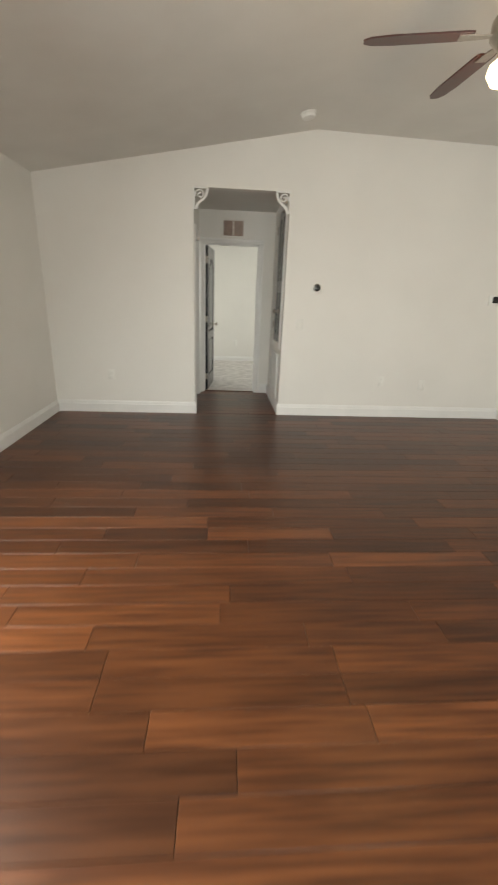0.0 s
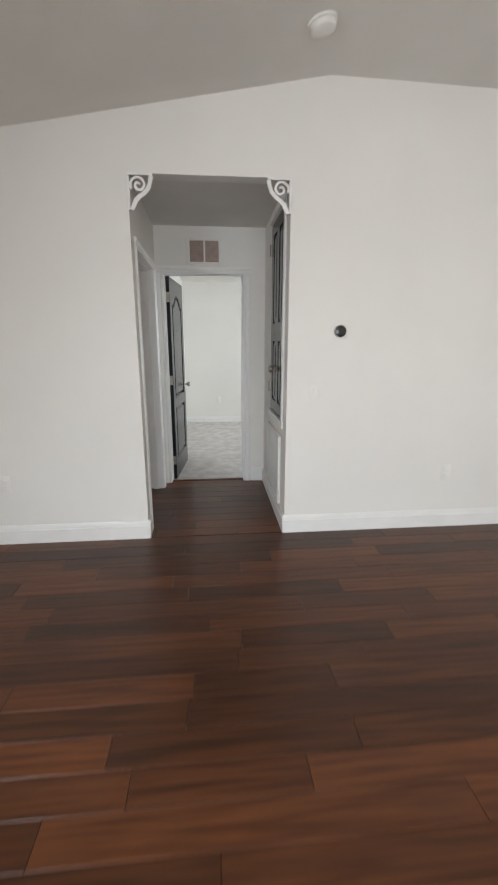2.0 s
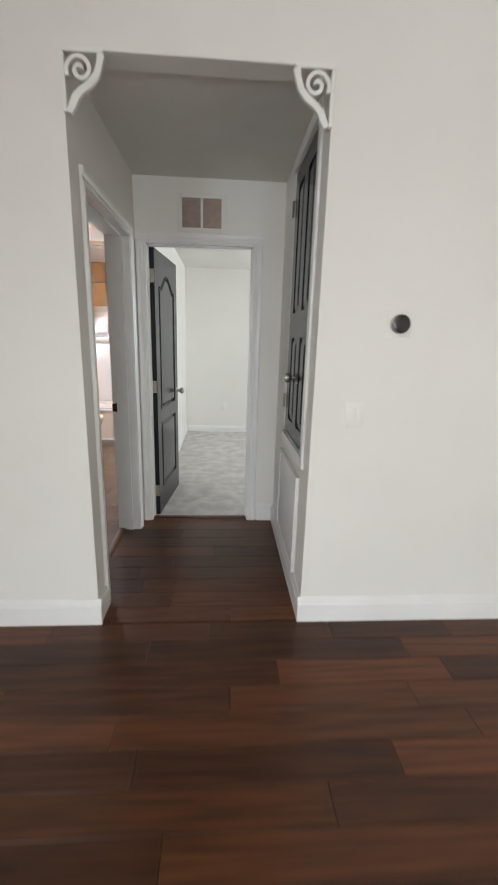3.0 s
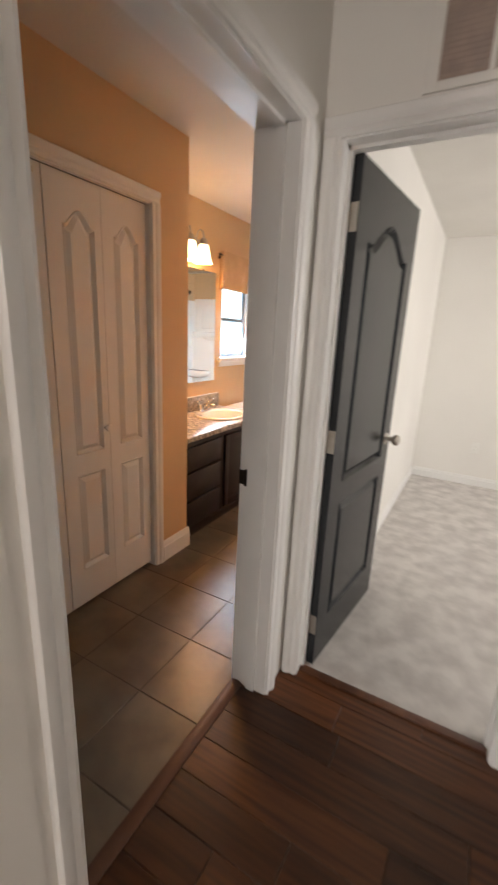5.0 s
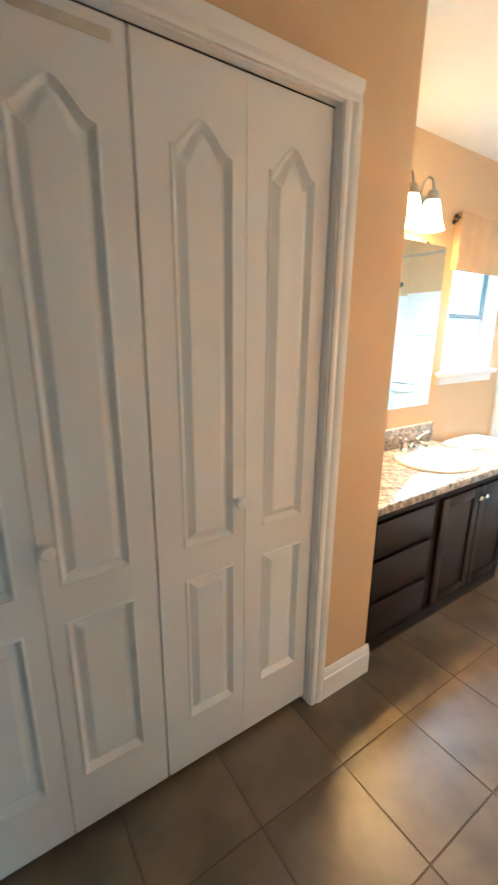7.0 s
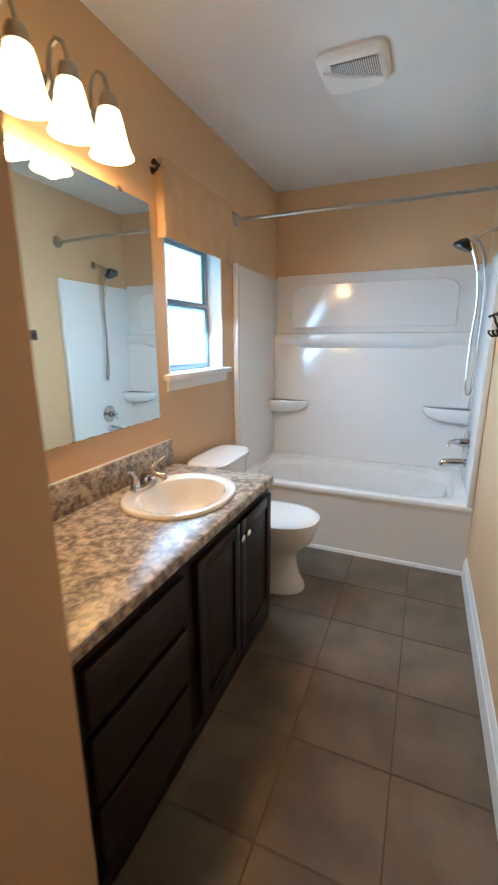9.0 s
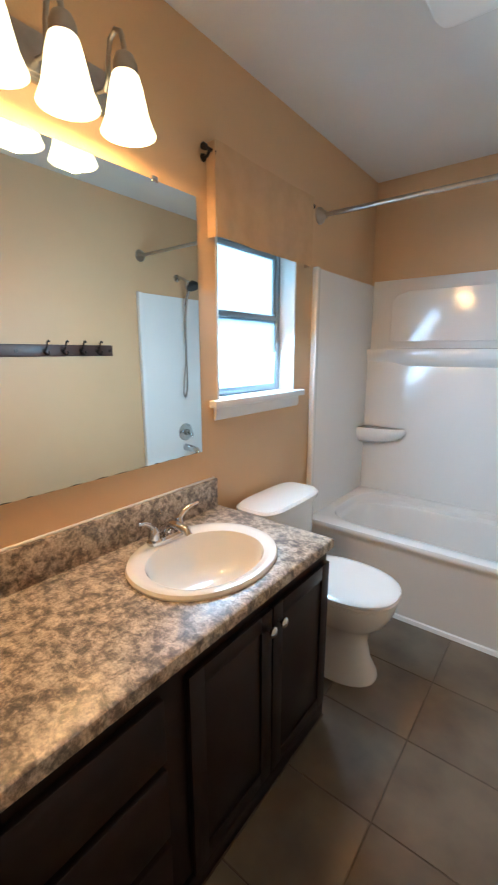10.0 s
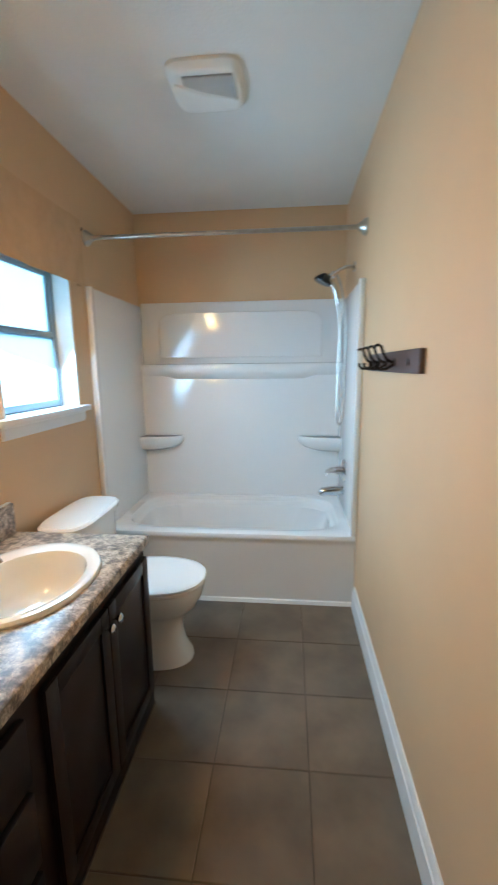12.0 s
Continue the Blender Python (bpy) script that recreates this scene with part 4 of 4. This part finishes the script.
lathe(bm, [(0.012, 0), (0.012, 0.008)], pose(-1.388, TY - 0.15, 0.63, 0, 90, 0), 12)
tube(bm, [(-1.378, TY - 0.15, 0.63), (-1.372, TY - 0.12, 0.628), (-1.372, TY - 0.08, 0.622)], 0.006)
part("flush_lever", bm, CHROME, wc)
bm = bmesh.new()
secs = ((0.0, -1.18, 0.195, 0.118), (0.025, -1.18, 0.19, 0.112), (0.08, -1.185, 0.165, 0.092), (0.16, -1.185, 0.15, 0.084), (0.21, -1.18, 0.155, 0.09), (0.255, -1.17, 0.185, 0.122), (0.29, -1.165, 0.212, 0.15), (0.33, -1.16, 0.226, 0.165), (0.37, -1.16, 0.236, 0.176), (0.385, -1.16, 0.234, 0.174))
loft(bm, [oval(cx, TY, z, rx, ry, 40, 2.3) for z, cx, rx, ry in secs])
box(bm, -1.44, -1.30, TY - 0.10, TY + 0.10, 0.20, 0.383, 0.02)
part("bowl", bm, PORCELAIN, wc)
bm = bmesh.new()
loft(bm, [oval(-1.155, TY, z, 0.238 * f, 0.178 * f, 40, 2.25) for z, f in ((0.386, 0.97), (0.390, 1.0), (0.400, 1.0), (0.403, 0.985))])
part("seat", bm, PORCELAIN, wc)
bm = bmesh.new()
loft(bm, [oval(-1.155, TY, z, 0.238 * f, 0.178 * f, 40, 2.25) for z, f in ((0.405, 0.985), (0.408, 1.005), (0.416, 1.0), (0.422, 0.95), (0.425, 0.80))])
part("seat_lid", bm, PORCELAIN, wc)

# ---- tub and surround ----
TF, RIM = 3.85, 0.425
tub = thing("bathtub", (-0.9, TF, 0), "white alcove bathtub with a flat apron", "bathtub")
TX0, TX1, TB = BW + 0.002, BE - 0.002, BN - 0.002
cx, cy = (TX0 + TX1) / 2, (TF + TB) / 2
N = 72


def rect_ring(x0, x1, y0, y1, z):
    out = []
    for k in range(N):
        a = 2 * math.pi * k / N
        c, s = math.cos(a), math.sin(a)
        m = max(abs(c), abs(s))
        out.append(((x0 + x1) / 2 + (x1 - x0) / 2 * c / m, (y0 + y1) / 2 + (y1 - y0) / 2 * s / m, z))
    return out


bm = bmesh.new()
hx, hy = (TX1 - TX0) / 2, (TB - TF) / 2
rings = [rect_ring(TX0, TX1, TF + 0.012, TB, 0.0), rect_ring(TX0, TX1, TF + 0.012, TB, 0.36), rect_ring(TX0, TX1, TF + 0.006, TB, 0.385), rect_ring(TX0, TX1, TF, TB, 0.395), rect_ring(TX0, TX1, TF, TB, RIM - 0.012), rect_ring(TX0, TX1, TF + 0.004, TB, RIM - 0.003), rect_ring(TX0, TX1, TF + 0.012, TB, RIM)]
for ix, iy, z, p, dy in ((0.07, 0.075, RIM, 5, 0), (0.078, 0.085, RIM - 0.006, 5, 0), (0.088, 0.094, RIM - 0.035, 5, 0), (0.094, 0.108, RIM - 0.045, 5, 0), (0.105, 0.130, RIM - 0.050, 5, 0), (0.112, 0.138, RIM - 0.062, 4.5, 0), (0.14, 0.155, 0.22, 4, 0), (0.18, 0.15, 0.12, 4, 0), (0.26, 0.20, 0.095, 4, 0)):
    rings.append(oval(cx, cy + dy, z, hx - ix, hy - iy, N, p))
loft(bm, rings, (True, True))
part("shell", bm, ACRYLIC, tub)
bm = bmesh.new()
lathe(bm, [(0.033, 0), (0.033, 0.004), (0.026, 0.008), (0.001, 0.009)], pose(TX1 - 0.115, cy, 0.335, 0, -82, 0), 24)
part("overflow_plate", bm, CHROME, tub, "round chrome overflow plate")
bm = bmesh.new()
prism(bm, [(TF - 0.004, 0), (TF + 0.011, 0), (TF + 0.011, 0.022), (TF + 0.002, 0.018)], "x", TX0, TX1)
tagged(solid("trim_tub", bm, TRIM, "white quarter-round trim under the tub apron", "trim"))

sur = thing("shower_surround", (-0.9, BN, RIM), "glossy white moulded tub surround with shelves", "shower surround")
ST = 1.79
for name, x0, x1 in (("side_panel", BW + 0.001, BW + 0.022), ("side_panel", BE - 0.022, BE - 0.001)):
    bm = bmesh.new()
    box(bm, x0, x1, TF + 0.004, BN - 0.003, RIM + 0.001, ST, 0.004)
    fx0, fx1 = (x0, x1 + 0.012) if x0 < -1 else (x0 - 0.012, x1)
    box(bm, fx0, fx1, TF - 0.004, TF + 0.028, RIM + 0.001, ST + 0.004, 0.006)
    part(name, bm, ACRYLIC, sur)
bm = bmesh.new()
SB = BN - 0.002
# the back: upper field, a full-width ledge, and the lower field standing forward
prism(bm, [(SB, RIM + 0.001), (SB - 0.055, RIM + 0.001), (SB - 0.055, 1.35), (SB - 0.048, 1.372), (SB - 0.028, 1.378), (SB - 0.020, 1.39), (SB - 0.020, 1.80), (SB - 0.010, 1.815), (SB, 1.815)], "x", BW + 0.022, BE - 0.022)
part("back_panel", bm, ACRYLIC, sur)
# the ledge swells forward in the middle
bm = bmesh.new()
rings = []
for k in range(41):
    u = k / 40
    side = min(1.0, max(0.0, (min(u, 1 - u) - 0.10) / 0.10))
    side = side * side * (3 - 2 * side)
    d = 0.050 + 0.040 * side + 0.018 * math.sin(math.pi * u)
    x = BW + 0.023 + (BE - BW - 0.046) * u
    low = 1.315 - 0.025 * side
    rings.append([(x, SB - 0.054, low - 0.012), (x, SB - 0.054 - 0.2 * d, low), (x, SB - 0.03 - 0.86 * d, low + 0.022), (x, SB - 0.03 - d, low + 0.045), (x, SB - 0.03 - d, 1.372), (x, SB - 0.03 - 0.94 * d, 1.384), (x, SB - 0.03 - 0.8 * d, 1.388), (x, SB - 0.03, 1.388), (x, SB - 0.03, 1.36)])
loft(bm, rings)
part("ledge", bm, ACRYLIC, sur)
# raised oval field over the ledge
bm = bmesh.new()
prism(bm, [(-1.47, 1.43), (-0.31, 1.43), (-0.31, 1.68), (-0.345, 1.725), (-0.42, 1.745), (-1.36, 1.745), (-1.435, 1.725), (-1.47, 1.68)], "y", SB - 0.032, SB - 0.021, 0.006)
part("raised_field", bm, ACRYLIC, sur)
for sx, sg in ((BW + 0.022, 1), (BE - 0.022, -1)):
    bm = bmesh.new()
    arc = [(sx, SB - 0.055)] + [(sx + sg * 0.29 * math.cos(a), SB - 0.055 - 0.125 * math.sin(a) ** 0.8) for a in [k * math.pi / 24 for k in range(0, 12)]] + [(sx, SB - 0.18)]
    rr = []
    for f, z in ((0.55, 0.770), (0.84, 0.795), (0.96, 0.822), (1.0, 0.846), (0.995, 0.864), (0.97, 0.872), (0.92, 0.874), (0.84, 0.871)):
        rr.append([(sx + (px - sx) * f, SB - 0.055 + (py - SB + 0.055) * f, z) for px, py in arc])
    loft(bm, rr)
    part("corner_shelf", bm, ACRYLIC, sur)

rod = thing("shower_rod", (-0.9, 3.90, 2.04), "brushed metal shower curtain rod, slightly bowed", "shower rod")
bm = bmesh.new()
tube(bm, [(BW + 0.01 + (BE - BW - 0.02) * k / 16, 3.90, 2.045) for k in range(17)], 0.0115, 14)
part("pole", bm, NICKEL, rod)
for x, s in ((BW, 90), (BE, -90)):
    bm = bmesh.new()
    lathe(bm, [(0.040, 0), (0.041, 0.006), (0.036, 0.016), (0.024, 0.026), (0.018, 0.040)], pose(x, 3.90, 2.045, 0, s, 0), 28)
    part("flange", bm, NICKEL, rod)

shw = thing("hand_shower", (BE - 0.02, 4.25, 1.9), "dark chrome hand shower with a hanging hose", "shower head")
HY = 4.25
bm = bmesh.new()
lathe(bm, [(0.030, 0), (0.028, 0.008), (0.012, 0.014)], pose(BE, HY, 1.935, 0, -90, 0), 20)
tube(bm, [(BE, HY, 1.935), (BE - 0.05, HY, 1.935), (BE - 0.09, HY, 1.918), (BE - 0.12, HY, 1.895)], 0.010, 12)
part("arm", bm, CHROME, shw)
bm = bmesh.new()
lathe(bm, [(0.014, 0), (0.020, 0.01), (0.020, 0.04), (0.013, 0.05)], pose(BE - 0.11, HY, 1.905, 0, -130, 0), 16)
tube(bm, [(BE - 0.14, HY, 1.875), (BE - 0.125, HY, 1.835), (BE - 0.105, HY, 1.78), (BE - 0.090, HY, 1.72)], [0.016, 0.014, 0.013, 0.011], 12)
part("handle", bm, CHROME, shw)
bm = bmesh.new()
lathe(bm, [(0.012, -0.05), (0.030, -0.035), (0.050, -0.012), (0.054, 0.0), (0.050, 0.008), (0.001, 0.009)], pose(BE - 0.185, HY, 1.855, 0, 205, 0), 28)
part("spray_face", bm, BLACK, shw, "dark spray face")
bm = bmesh.new()
hose = [(BE - 0.10, HY, 1.89), (BE - 0.062, HY + 0.05, 1.80), (BE - 0.055, HY + 0.05, 1.60), (BE - 0.055, HY + 0.05, 1.30), (BE - 0.056, HY + 0.045, 1.08), (BE - 0.066, HY + 0.02, 1.02), (BE - 0.082, HY, 1.005), (BE - 0.098, HY - 0.035, 1.03), (BE - 0.104, HY - 0.035, 1.12), (BE - 0.100, HY, 1.35), (BE - 0.092, HY, 1.55), (BE - 0.090, HY, 1.72)]
hose = [(x + 0.018 if z < 1.7 else x, y, z) for x, y, z in hose]
fine = []
for i in range(len(hose) - 1):
    p = [Vector(hose[max(0, min(len(hose) - 1, i + d))]) for d in (-1, 0, 1, 2)]
    for k in range(6):
        u = k / 6
        fine.append(0.5 * (2 * p[1] + (p[2] - p[0]) * u + (2 * p[0] - 5 * p[1] + 4 * p[2] - p[3]) * u * u + (3 * p[1] - p[0] - 3 * p[2] + p[3]) * u ** 3))
fine.append(Vector(hose[-1]))
tube(bm, fine, 0.006, 10)
part("hose", bm, NICKEL, shw, "ribbed metal hose")

tap = thing("tub_valve", (BE - 0.02, 4.27, 0.70), "chrome tub valve with round plate and lever", "tub valve")
bm = bmesh.new()
lathe(bm, [(0.075, 0), (0.074, 0.006), (0.05, 0.012), (0.028, 0.016), (0.026, 0.05), (0.018, 0.055)], pose(BE - 0.022, 4.27, 0.70, 0, -90, 0), 28)
part("plate", bm, CHROME, tap)
bm = bmesh.new()
tube(bm, [(BE - 0.07, 4.27, 0.70), (BE - 0.10, 4.262, 0.705), (BE - 0.13, 4.245, 0.70), (BE - 0.14, 4.235, 0.672)], [0.022, 0.019, 0.013, 0.009], 12)
part("lever", bm, CHROME, tap)
spt = thing("tub_spout", (BE - 0.02, 4.27, 0.56), "chrome tub spout on the surround wall", "tub spout")
bm = bmesh.new()
tube(bm, [(BE - 0.022, 4.27, 0.568), (BE - 0.11, 4.27, 0.564), (BE - 0.155, 4.27, 0.558), (BE - 0.168, 4.27, 0.535)], [0.030, 0.028, 0.026, 0.022], 16)
part("body", bm, CHROME, spt)

# hook rack on the east wall
rack = thing("hook_rack", (BE, 3.13, 1.375), "dark wooden wall rack with bronze coat hooks", "coat rack")
bm = bmesh.new()
box(bm, BE - 0.018, BE - 0.0005, 2.85, 3.61, 1.340, 1.412, 0.003)
part("board", bm, RACK_WOOD, rack)
for k in range(4):
    y = 3.13 + 0.119 * k
    bm = bmesh.new()
    lathe(bm, [(0.014, 0), (0.013, 0.005)], pose(BE - 0.018, y, 1.375, 0, -90, 0), 12)
    tube(bm, [(BE - 0.02, y, 1.372), (BE - 0.045, y, 1.385), (BE - 0.058, y, 1.410), (BE - 0.064, y, 1.428), (BE - 0.076, y, 1.436), (BE - 0.086, y, 1.428)], [0.006, 0.005, 0.005, 0.005, 0.005, 0.007], 8)
    tube(bm, [(BE - 0.02, y, 1.368), (BE - 0.045, y, 1.352), (BE - 0.065, y, 1.350), (BE - 0.078, y, 1.362), (BE - 0.078, y, 1.374)], [0.006, 0.005, 0.005, 0.005, 0.007], 8)
    part("hook", bm, BRONZE, rack)
for y in (2.965, 3.585):
    bm = bmesh.new()
    lathe(bm, [(0.012, 0), (0.011, 0.003)], pose(BE - 0.018, y, 1.374, 0, -90, 0), 10)
    part("screw", bm, BRONZE, rack)

# ceiling exhaust fan cover
exh = thing("exhaust_fan", (-0.85, 3.44, CZ), "white square ceiling exhaust fan cover with grille", "exhaust fan")
EX, EY = -0.848, 3.375
bm = bmesh.new()
loft(bm, [oval(EX, EY, z, r, r, 40, 6) for z, r in ((CZ - 0.0005, 0.138), (CZ - 0.012, 0.138), (CZ - 0.030, 0.124), (CZ - 0.036, 0.104))])
part("cover", bm, PLASTIC, exh)
for k in range(22):
    # slats run away from the doorway side; a smooth swept corner stays blank
    u = k / 21
    x = EX - 0.070 + 0.168 * u
    bm = bmesh.new()
    far = EY - 0.035 + 0.075 * u ** 0.8
    t = bmesh.new()
    box(t, -0.0019, 0.0019, EY - 0.100, far, CZ - 0.043, CZ - 0.0362)
    add(bm, t, pose(x, 0, 0))
    part("slat", bm, PLASTIC, exh)
# flat dark sheet on the closed cover, painted as shade between the slats
bm = bmesh.new()
prism(bm, [(EX - 0.075, EY - 0.101), (EX + 0.102, EY - 0.101), (EX + 0.102, EY + 0.042), (EX + 0.03, EY + 0.012), (EX - 0.03, EY - 0.012), (EX - 0.078, EY - 0.04)], "z", CZ - 0.0375, CZ - 0.0365)
part("grille_shade", bm, SLOT_SHADE_AND_WEAR, exh, "dark sheet painted as the shade behind the slats")
bm = bmesh.new()
sweep = [(EX - 0.112, EY - 0.06), (EX - 0.085, EY - 0.045), (EX - 0.035, EY - 0.010), (EX + 0.03, EY + 0.016), (EX + 0.108, EY + 0.045)]
tube(bm, [(x, y, CZ - 0.036) for x, y in sweep], [0.006, 0.010, 0.011, 0.009, 0.005], 10)
part("swept_rib", bm, PLASTIC, exh)


# ---- floors, board by board and tile by tile ----
def board_mesh(name, length, width, mat, c=0.0012, deep=0.012):
    me = bpy.data.meshes.new(name)
    x, y = length / 2, width / 2
    v = [(sx * x, sy * y, -deep) for sx, sy in ((-1, -1), (1, -1), (1, 1), (-1, 1))]
    v += [(sx * x, sy * y, -c) for sx, sy in ((-1, -1), (1, -1), (1, 1), (-1, 1))]
    v += [(sx * (x - c), sy * (y - c), 0) for sx, sy in ((-1, -1), (1, -1), (1, 1), (-1, 1))]
    f = [(8, 9, 10, 11)] + [(a, (a + 1) % 4, 4 + (a + 1) % 4, 4 + a) for a in range(4)] + [(4 + a, 4 + (a + 1) % 4, 8 + (a + 1) % 4, 8 + a) for a in range(4)]
    me.from_pydata(v, [], f)
    me.materials.append(mat)
    return me


cache = {}


def piece(name, parent, x0, x1, y0, y1, z, mat, gap):
    key = (name, round(x1 - x0, 3), round(y1 - y0, 3))
    if key not in cache:
        cache[key] = board_mesh(name, x1 - x0 - gap, y1 - y0 - gap, mat)
    ob = new(name, cache[key])
    ob.parent = parent
    ob.location = ((x0 + x1) / 2, (y0 + y1) / 2, z)
    return ob


bm = bmesh.new()
box(bm, WEST, EAST, SOUTH, 0.0, -0.08, -0.010), box(bm, -0.14, HE, 0.0, HN + 0.03, -0.08, -0.010)
floor = solid("floor", bm, GAP, "dark reddish-brown wide plank wood floor", "floor")
rnd = random.Random(5)
PW, SEAM = 0.132, 0.651
# end joints that stand at a known place, row by row from the hall seam
JOINTS = {-4: 0.27, -1: 0.532, 1: 0.099, 26: 0.46, 27: -0.14, 31: 0.67, 36: 0.19}
LENGTHS = (0.6, 0.75, 0.9, 1.05, 1.2, 1.35)
row = -5
while SEAM - PW * row > SOUTH:
    hi = min(SEAM - PW * row, HN + 0.03)
    lo = max(SEAM - PW * (row + 1), SOUTH)
    for a, b, y0, y1 in ((-0.14, HE, max(lo, 0.0), hi), (WEST, EAST, lo, min(hi, 0.0))):
        if y1 - y0 < 0.01:
            continue
        x = JOINTS.get(row, rnd.uniform(a, b))
        cuts = [x]
        while cuts[-1] < b - 0.25:
            cuts.append(cuts[-1] + rnd.choice(LENGTHS))
        while cuts[0] > a + 0.25:
            cuts.insert(0, cuts[0] - rnd.choice(LENGTHS))
        cuts = [a] + [c for c in cuts if a + 0.12 < c < b - 0.12] + [b]
        for x0, x1 in zip(cuts, cuts[1:]):
            piece("plank", floor, x0, x1, y0, y1, 0.0, WOOD, 0.0016)
    row += 1

bm = bmesh.new()
prism(bm, [(-0.172, -0.01), (-0.172, 0.006), (-0.158, 0.011), (-0.137, 0.011), (-0.124, 0.004), (-0.124, -0.01)], "y", BY0, BY1)
solid("threshold_bath", bm, STRIP, "reddish wood threshold strip in the bathroom doorway", "threshold")
bm = bmesh.new()
box(bm, 0.05, 0.78, HN + 0.025, HN + 0.062, -0.01, 0.011, 0.004)
solid("threshold_bedroom", bm, STRIP, "reddish wood threshold strip before the carpet", "threshold")

bm = bmesh.new()
box(bm, BW, -0.165, 0.11, BN, -0.08, -0.0022)
tiled = solid("floor_bath", bm, GROUT, "brown ceramic tile bathroom floor with grey grout", "floor")
TS = 0.338
xs = [BW] + [x for x in (-1.45, -1.12, -0.79, -0.46)] + [-0.165]
ys = [0.11] + [1.145 + TS * k for k in range(-3, 8)]
for x0, x1 in zip(xs, xs[1:]):
    for y0, y1 in zip(ys, ys[1:] + [3.90]):
        piece("tile", tiled, x0, x1, y0, y1, 0.0, TILE, 0.0045)
